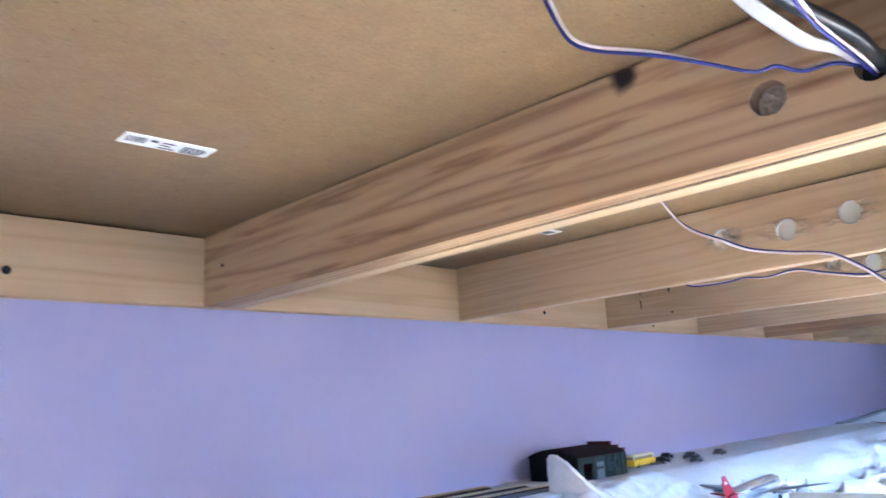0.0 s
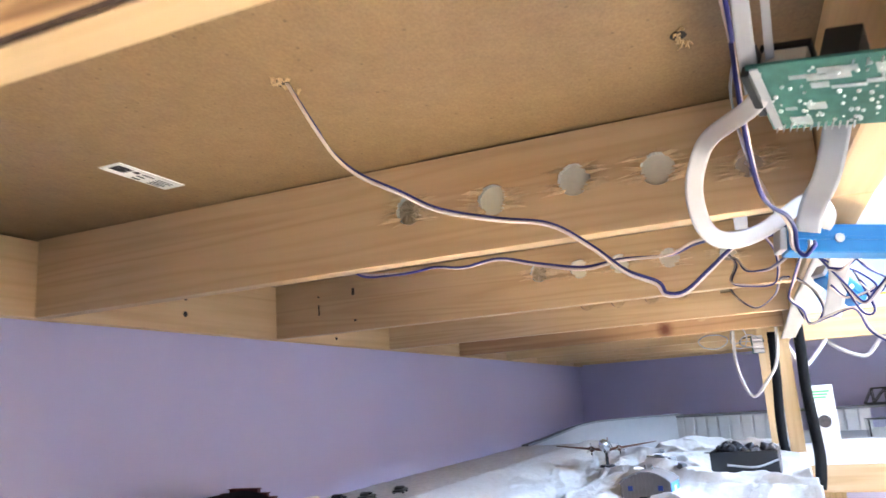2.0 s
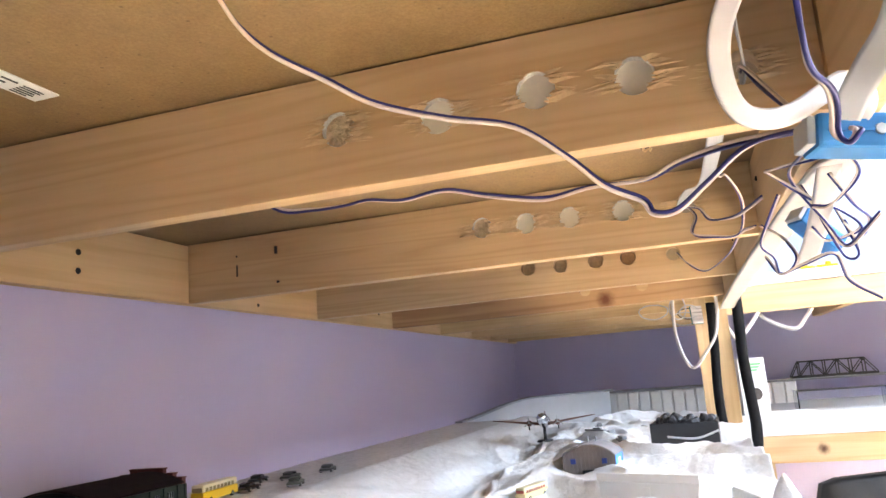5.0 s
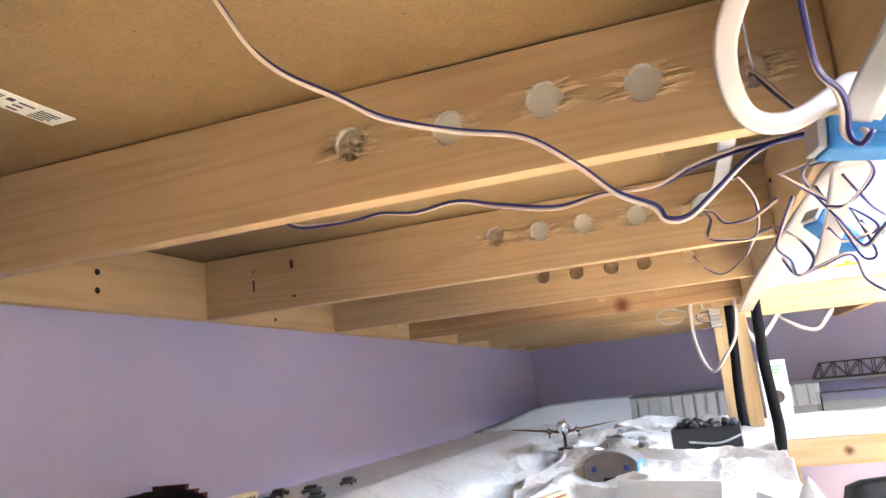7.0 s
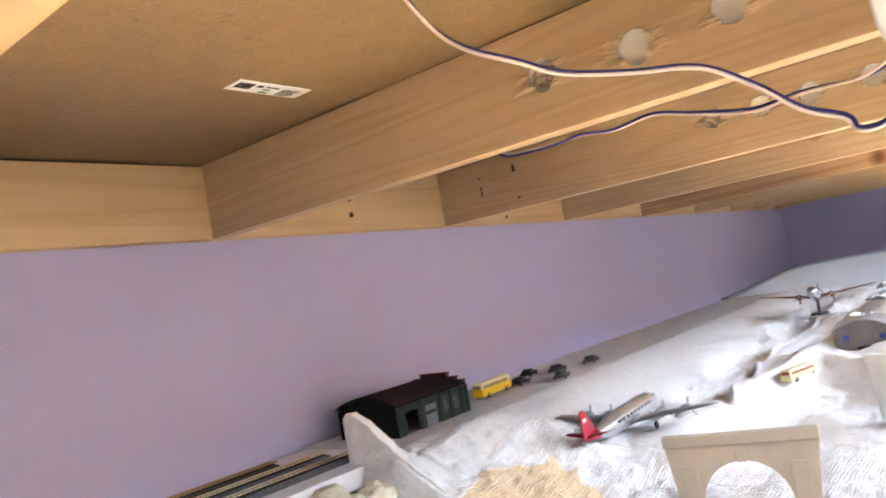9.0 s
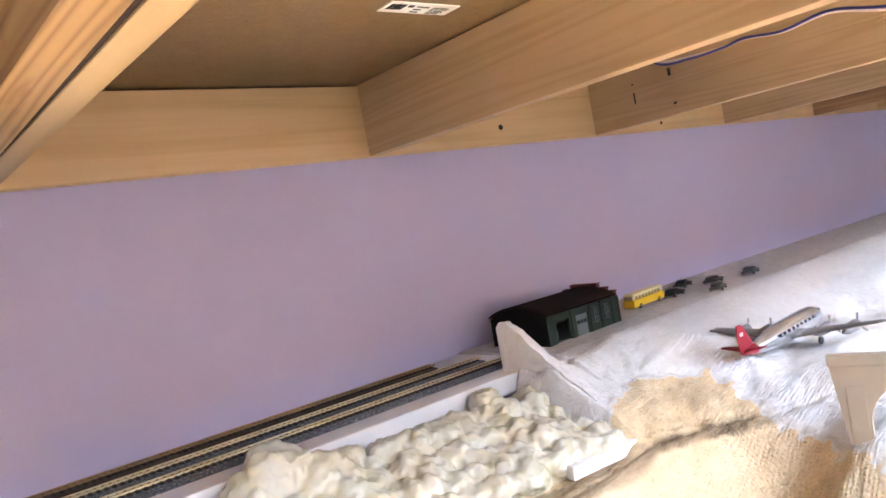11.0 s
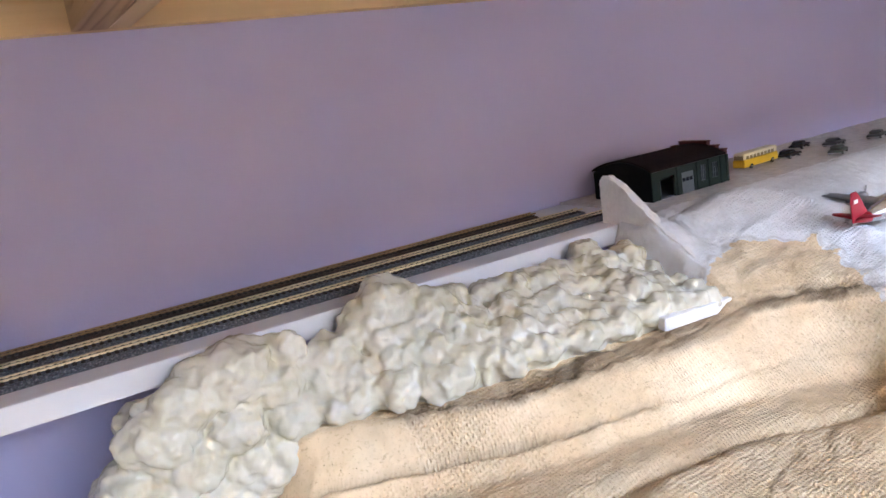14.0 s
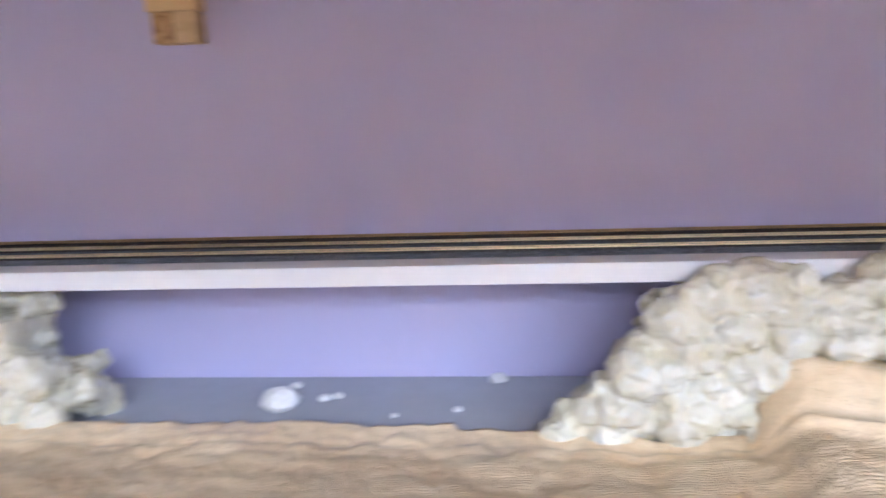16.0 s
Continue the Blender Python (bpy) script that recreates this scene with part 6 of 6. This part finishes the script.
for k in range(5):
    a = radians(72 * k)
    bm = bmesh.new()
    sweep(bm, [Vector((0, 0.22, 0.11)), Vector((0.28 * math.cos(a), 0.22 + 0.28 * math.sin(a), 0.06))], circle(0.02, 8))
    sp = part("foot", bm, BLACK, chair)
    bm = bmesh.new()
    cyl(bm, 0.028, 0.028, 0.03, pose(0.28 * math.cos(a), 0.22 + 0.28 * math.sin(a) - 0.015, 0.028, -90), 14)
    part("caster", bm, BLACK, sp)


# ---- wiring under the upper deck ----
def pair(points, label, r=0.00115, turns=0.0, start=0.0, steps=7):
    """Two-core wire: a navy and a pinkish white core side by side, slowly twisting."""
    t = thing("twin_wire", pose(0, 0, 0), label, "wire", "two-core wires")
    line = smooth_line(points, steps)
    rnd = random.Random(len(points))
    ph = rnd.uniform(0, 6)
    tw = lambda u: start + turns * 2 * math.pi * u + 0.5 * math.sin(9 * u + ph)
    for off, mt, nm in ((-r * 0.96, WIRE_BLUE, "navy_core"), (r * 0.96, WIRE_WHITE, "white_core")):
        bm = bmesh.new()
        sweep(bm, line, circle(r, 7, off, 0.0), twist=tw)
        part(nm, bm, mt, t, smooth=True)
    return t


def flat_cable(points, width, thick, mt, label, twist=None, steps=8, up=(0, 0, 1)):
    t = thing("flat_cable", pose(0, 0, 0), label, "cable", "flat cables")
    bm = bmesh.new()
    w, h = width / 2, thick / 2
    n = 6
    prof = []
    for k in range(n + 1):
        prof.append((-w + 2 * w * k / n, -h * (0.75 if k % 2 else 1.0)))
    for k in range(n, -1, -1):
        prof.append((-w + 2 * w * k / n, h * (0.75 if k % 2 else 1.0)))
    sweep(bm, smooth_line(points, steps), prof, up=up, twist=twist)
    part("cable", bm, mt, t, smooth=True)
    return t


def round_cable(points, r, mt, label, steps=8):
    t = thing("round_cable", pose(0, 0, 0), label, "cable", "round cables")
    bm = bmesh.new()
    sweep(bm, smooth_line(points, steps), circle(r, 8))
    part("cable", bm, mt, t, smooth=True)
    return t


pair([(-0.190, -0.466, 0.0895), (-0.185, -0.484, 0.055), (-0.175, -0.490, 0.040), (-0.165, -0.503, 0.026), (-0.150, -0.524, 0.014), (-0.135, -0.545, 0.002), (-0.115, -0.576, -0.005), (-0.100, -0.609, -0.011), (-0.088, -0.633, -0.028), (-0.078, -0.651, -0.045), (-0.070, -0.669, -0.054), (-0.070, -0.674, -0.062), (-0.070, -0.686, -0.062), (-0.075, -0.702, -0.051), (-0.085, -0.722, -0.038), (-0.100, -0.743, -0.038), (-0.095, -0.755, -0.040)],
     "navy and white twin wire hanging slack below the deck", turns=-0.5, start=0.0)
pair([(0.050, -0.330, 0.0892), (0.040, -0.360, 0.030), (0.030, -0.391, 0.002), (0.030, -0.421, -0.003), (0.032, -0.449, -0.003), (0.035, -0.466, -0.001), (0.040, -0.492, -0.004), (0.045, -0.524, 0.0), (0.045, -0.557, -0.009), (0.040, -0.599, -0.019), (0.030, -0.632, -0.018), (0.020, -0.670, -0.021), (0.0, -0.692, -0.018), (-0.040, -0.719, -0.023), (-0.090, -0.745, -0.035)],
     "navy and white twin wire running across below the joists", turns=1.2, start=0.2)
pair([(0.012, -0.736, 0.038), (-0.006, -0.736, 0.033), (-0.040, -0.741, 0.007), (-0.080, -0.746, -0.021), (-0.100, -0.750, -0.034)], "short twin wire out of the hole in the joist", turns=0.2, start=0.9)
pair([(-0.240, -0.735, 0.085), (-0.225, -0.733, 0.040), (-0.205, -0.733, 0.000), (-0.190, -0.735, -0.028), (-0.175, -0.739, -0.036), (-0.165, -0.746, -0.041), (-0.155, -0.749, -0.047), (-0.150, -0.749, -0.055), (-0.150, -0.753, -0.060), (-0.150, -0.757, -0.056), (-0.140, -0.758, -0.052)], "twin wire from the deck to the blue clamp", turns=0.3, start=1.4)
pair([(-0.56, -0.62, 0.089), (-0.555, -0.624, 0.073), (-0.55, -0.629, 0.062), (-0.54, -0.638, 0.057), (-0.525, -0.661, 0.05), (-0.505, -0.681, 0.043), (-0.485, -0.70, 0.036), (-0.475, -0.709, 0.039), (-0.465, -0.72, 0.035), (-0.455, -0.735, 0.037), (-0.435, -0.748, 0.034)], "navy and white twin wire to the doubled joist", turns=0.3, start=1.0)
pair([(-0.56, -0.742, 0.0892), (-0.545, -0.742, 0.055), (-0.53, -0.742, 0.044), (-0.51, -0.742, 0.040), (-0.49, -0.745, 0.035), (-0.465, -0.748, 0.032), (-0.435, -0.749, 0.031)], "twin wire into the hole of the doubled joist", turns=0.2)
flat_cable([(-0.56, -0.705, 0.0892), (-0.545, -0.713, 0.068), (-0.53, -0.718, 0.055), (-0.51, -0.724, 0.047), (-0.49, -0.732, 0.039), (-0.47, -0.742, 0.037), (-0.435, -0.748, 0.036)], 0.009, 0.0014, CABLE_WHITE, "white flat cable into the doubled joist")
round_cable([(-0.56, -0.728, 0.089), (-0.545, -0.733, 0.055), (-0.53, -0.737, 0.046), (-0.505, -0.744, 0.043), (-0.48, -0.751, 0.039), (-0.46, -0.753, 0.036), (-0.435, -0.752, 0.034)], 0.0040, BLACK, "thick black cable into the doubled joist")
# The wires that come out again on the other side of the doubled joist.
pair([(-0.385, -0.742, 0.040), (-0.33, -0.735, 0.060), (-0.285, -0.731, 0.045), (-0.262, -0.732, 0.014)], "twin wire to the circuit board", turns=0.2, start=1.0)
flat_cable([(-0.385, -0.744, 0.042), (-0.33, -0.742, 0.062), (-0.285, -0.738, 0.045), (-0.258, -0.737, 0.014), (-0.240, -0.738, -0.001)], 0.007, 0.0014, CABLE_GREY, "grey flat cable to the circuit board", up=(1, 0, 0))
flat_cable([(-0.385, -0.748, 0.044), (-0.33, -0.752, 0.064), (-0.285, -0.748, 0.050), (-0.255, -0.746, 0.016), (-0.236, -0.746, -0.001)], 0.0035, 0.0014, CABLE_GREY, "thin grey flat cable to the circuit board", up=(1, 0, 0))


# ---- circuit board hung below the deck's front ----
def circuit_board(m):
    """Local x along the board, y across it, z up; the solder side looks down."""
    t = thing("circuit_board", m, "green circuit board with solder points and black terminals", "circuit board")
    L, W = 0.118, 0.044
    part("board", boxed(0, -W / 2, 0, L, W / 2, 0.0016, 0.0003), PCB_GREEN, t)
    rng = random.Random(5)
    bm = bmesh.new()
    for _ in range(130):
        x, y = rng.uniform(0.004, L - 0.004), rng.uniform(-W / 2 + 0.003, W / 2 - 0.003)
        g = bmesh.ops.create_icosphere(bm, subdivisions=1, radius=rng.uniform(0.0005, 0.0012))["verts"]
        bmesh.ops.translate(bm, verts=g, vec=(x, y, -0.0003))
    for k in range(12):
        cyl(bm, 0.0005, 0.0003, 0.004, pose(0.003 + k * 0.0028, W / 2 - 0.003, 0.0002, 180), 6)
        cyl(bm, 0.0005, 0.0003, 0.0035, pose(0.04 + k * 0.005, -W / 2 + 0.003, 0.0002, 180), 6)
    tagged(part("solder_point", bm, SOLDER, t, "shiny solder points"), kind="stuff")
    bm = bmesh.new()
    for k in range(30):
        x, y = rng.uniform(0.006, L - 0.012), rng.uniform(-W / 2 + 0.004, W / 2 - 0.006)
        box(bm, x, y, -0.0003, x + rng.uniform(0.004, 0.016), y + rng.uniform(0.001, 0.006), 0.0)
    tagged(part("tinned_area", bm, SOLDER, t, "tinned patches"), kind="stuff")
    for x0, w, h, mt, nm in ((0.003, 0.018, 0.013, PALE_PLASTIC, "relay"), (0.026, 0.014, 0.021, BLACK, "terminal_block"), (0.052, 0.018, 0.007, BLACK, "terminal_block"), (0.084, 0.022, 0.014, PALE_PLASTIC, "relay")):
        ob = part(nm, boxed(x0, -W / 2 + 0.006, 0.0016, x0 + w, W / 2 - 0.014, h, 0.0008), mt, t)
        if nm == "relay":
            part("cap", boxed(x0 - 0.001, -W / 2 + 0.005, h, x0 + w + 0.001, W / 2 - 0.013, h + 0.003, 0.0005), BLACK, ob, "black cap")
    part("edge_connector", boxed(-0.002, -W / 2 + 0.002, -0.003, 0.0015, W / 2 - 0.014, 0.014, 0.0005), BLACK, t)
    part("edge_strip", boxed(0.0016, -W / 2 + 0.001, -0.0012, 0.0050, W / 2 - 0.001, -0.0002, 0.0002), CABLE_GREY, t, "pale strip along the board's end")
    part("bracket", boxed(0.060, -0.006, 0.016, 0.100, 0.006, 0.0285, 0.0005), BLACK, t, "black holder to the front board")
    return t


circuit_board(pose(-0.234, -0.740, -0.003, -22, 13, -108))
flat_cable([(-0.246, -0.744, 0.006), (-0.234, -0.738, -0.004), (-0.212, -0.718, -0.008), (-0.200, -0.710, -0.016), (-0.193, -0.706, -0.028), (-0.187, -0.707, -0.042), (-0.180, -0.712, -0.050), (-0.170, -0.721, -0.051), (-0.155, -0.733, -0.046), (-0.145, -0.747, -0.037), (-0.135, -0.758, -0.029), (-0.128, -0.767, -0.031), (-0.123, -0.769, -0.037), (-0.118, -0.764, -0.043)],
           0.0085, 0.0016, CABLE_WHITE, "white flat cable looping below the deck", up=(1, 0.3, 0))
flat_cable([(-0.20, -0.775, 0.0), (-0.19, -0.766, -0.028), (-0.170, -0.760, -0.037), (-0.150, -0.758, -0.041), (-0.128, -0.758, -0.044)], 0.012, 0.0016, CABLE_GREY, "grey flat cable down to the blue clamp", up=(1, 0, 0))
flat_cable([(0.025, -0.737, 0.036), (-0.004, -0.737, 0.036), (-0.028, -0.733, 0.050), (-0.050, -0.731, 0.072), (-0.06, -0.735, 0.089)], 0.012, 0.0016, CABLE_GREY, "grey flat cable through the joist", up=(0, 1, 0))


# ---- blue clamp block ----
def blue_block(m, L=0.115):
    t = thing("blue_connector", m, "bright blue plastic connector block hanging in the wires", "connector")
    bm = bmesh.new()
    box(bm, 0, -0.011, -0.008, L, 0.011, 0.008, 0.0022)
    part("body", bm, BLUE_BOX, t, smooth=False)
    part("cap", boxed(-0.004, -0.0095, -0.0065, 0.0, 0.0095, 0.0065, 0.001), CABLE_GREY, t, "grey end cap")
    part("lip", boxed(0.004, -0.0118, -0.0010, L - 0.004, 0.0118, 0.0010, 0.0003), BLUE_BOX, t)
    bm = bmesh.new()
    cyl(bm, 0.0026, 0.0024, 0.0012, pose(0.026, -0.011, 0.0, 90), 12)
    part("rivet", bm, SOLDER, t)
    return t


blue_block(pose(-0.112, -0.746, -0.045, 0, 7, -80))
blue_block(pose(0.245, -0.792, -0.020, 0, 40, -60), 0.045)
# Tangle of cut-off wires.
TANGLES = [
    [(0.150, -0.759, 0.003), (0.120, -0.785, 0.0), (0.100, -0.804, -0.003), (0.120, -0.817, -0.015), (0.150, -0.802, -0.030), (0.160, -0.790, -0.028)],
    [(-0.08, -0.752, -0.043), (0.02, -0.765, -0.020), (0.150, -0.776, -0.005), (0.180, -0.800, -0.036), (0.200, -0.817, -0.057), (0.170, -0.826, -0.050), (0.150, -0.834, -0.041)],
    [(0.150, -0.759, 0.003), (0.170, -0.790, -0.018), (0.185, -0.815, -0.030), (0.190, -0.828, -0.045), (0.200, -0.805, -0.051), (0.190, -0.792, -0.040)],
    [(0.200, -0.773, -0.007), (0.240, -0.765, -0.025), (0.250, -0.759, -0.041), (0.265, -0.770, -0.052), (0.280, -0.775, -0.066), (0.240, -0.790, -0.064), (0.220, -0.812, -0.060), (0.250, -0.826, -0.081), (0.250, -0.849, -0.099)],
    [(0.20, -0.79, 0.0), (0.19, -0.80, -0.03), (0.20, -0.815, -0.065), (0.195, -0.825, -0.062), (0.19, -0.81, -0.02), (0.17, -0.80, 0.0)],
    [(0.13, -0.80, -0.01), (0.16, -0.82, -0.03), (0.20, -0.838, -0.038), (0.21, -0.83, -0.05), (0.18, -0.815, -0.04)],
    [(0.44, -0.700, 0.046), (0.38, -0.705, 0.030), (0.350, -0.715, 0.020), (0.330, -0.724, 0.003), (0.300, -0.743, -0.003), (0.250, -0.752, -0.006), (0.200, -0.760, -0.007)],
    [(0.44, -0.702, 0.046), (0.40, -0.712, 0.022), (0.36, -0.705, -0.004), (0.35, -0.725, -0.012), (0.36, -0.752, -0.010), (0.34, -0.757, 0.020), (0.30, -0.742, 0.040), (0.27, -0.732, 0.035), (0.28, -0.728, 0.070)],
    [(0.845, -0.690, 0.046), (0.80, -0.705, 0.020), (0.76, -0.73, 0.000), (0.62, -0.755, 0.002), (0.44, -0.760, 0.002), (0.33, -0.765, -0.01)],
    [(0.33, -0.770, -0.01), (0.30, -0.785, -0.03), (0.27, -0.790, -0.055), (0.29, -0.778, -0.066), (0.31, -0.768, -0.045)],
]
for pts in TANGLES:
    pair(pts, "tangled navy and white twin wire at the deck's front", turns=0.8, r=0.0010)
flat_cable([(0.03, -0.724, 0.022), (0.10, -0.724, 0.029), (0.22, -0.725, 0.037), (0.33, -0.722, 0.041), (0.385, -0.711, 0.050), (0.41, -0.704, 0.047), (0.46, -0.699, 0.044)], 0.013, 0.0016, CABLE_GREY, "grey flat cable through the joist", up=(-0.3, 0, 1))
flat_cable([(-0.05, -0.800, -0.040), (0.15, -0.806, -0.002), (0.44, -0.800, -0.004), (0.80, -0.795, -0.006), (1.25, -0.796, -0.008), (1.40, -0.790, -0.020)], 0.032, 0.003, STRAP, "wide greyish strap along the deck's front edge", up=(0, 0, 1))
flat_cable([(0.12, -0.800, -0.004), (0.20, -0.800, -0.035), (0.26, -0.795, -0.062)], 0.016, 0.004, CABLE_WHITE, "pale connector strip hanging in the wires", up=(1, 0, 0))
round_cable([(1.35, -0.673, 0.060), (1.35, -0.670, 0.011), (1.35, -0.667, -0.062), (1.35, -0.678, -0.122), (1.34, -0.699, -0.152), (1.31, -0.730, -0.118), (1.30, -0.752, -0.085), (1.30, -0.762, -0.040), (1.31, -0.765, 0.010)], 0.0036, CABLE_WHITE, "white cable hanging in a loop at the posts")
round_cable([(1.86, -0.80, -0.02), (1.90, -0.835, -0.081), (1.96, -0.880, -0.045), (2.06, -0.92, 0.0)], 0.006, CABLE_WHITE, "white cable drooping below the side deck")
round_cable([(2.09, -0.92, 0.0), (2.08, -0.945, -0.025), (2.08, -0.990, -0.052), (2.08, -1.029, -0.058), (2.09, -1.065, -0.020), (2.09, -1.08, 0.0)], 0.006, CABLE_WHITE, "white cable drooping below the side deck")
rng = random.Random(77)
for k in range(5):
    cx, cy, cz = rng.uniform(1.25, 1.5), rng.uniform(-0.74, -0.60), rng.uniform(-0.045, 0.005)
    r0, r1, ph = rng.uniform(0.018, 0.035), rng.uniform(0.014, 0.03), rng.uniform(0, 6)
    pts = [(cx + 0.02 * math.sin(2 * a + ph), cy + r0 * math.cos(a + ph), cz + r1 * math.sin(a + ph)) for a in [0.9 * i for i in range(8)]]
    round_cable(pts, 0.0014, rng.choice((CABLE_GREY, BLACK, CABLE_GREY)), "coiled thin cable at the far end of the deck", 5)
small = thing("circuit_board", pose(1.40, -0.720, -0.030, 0, -80, 10), "small pale circuit board among the cables", "circuit board")
part("board", boxed(-0.022, -0.014, 0, 0.022, 0.014, 0.002), PCB_GREEN, small)
for k in range(5):
    part("terminal", boxed(-0.021 + k * 0.0085, -0.012, 0.002, -0.014 + k * 0.0085, 0.012, 0.012, 0.001), CABLE_WHITE, small)
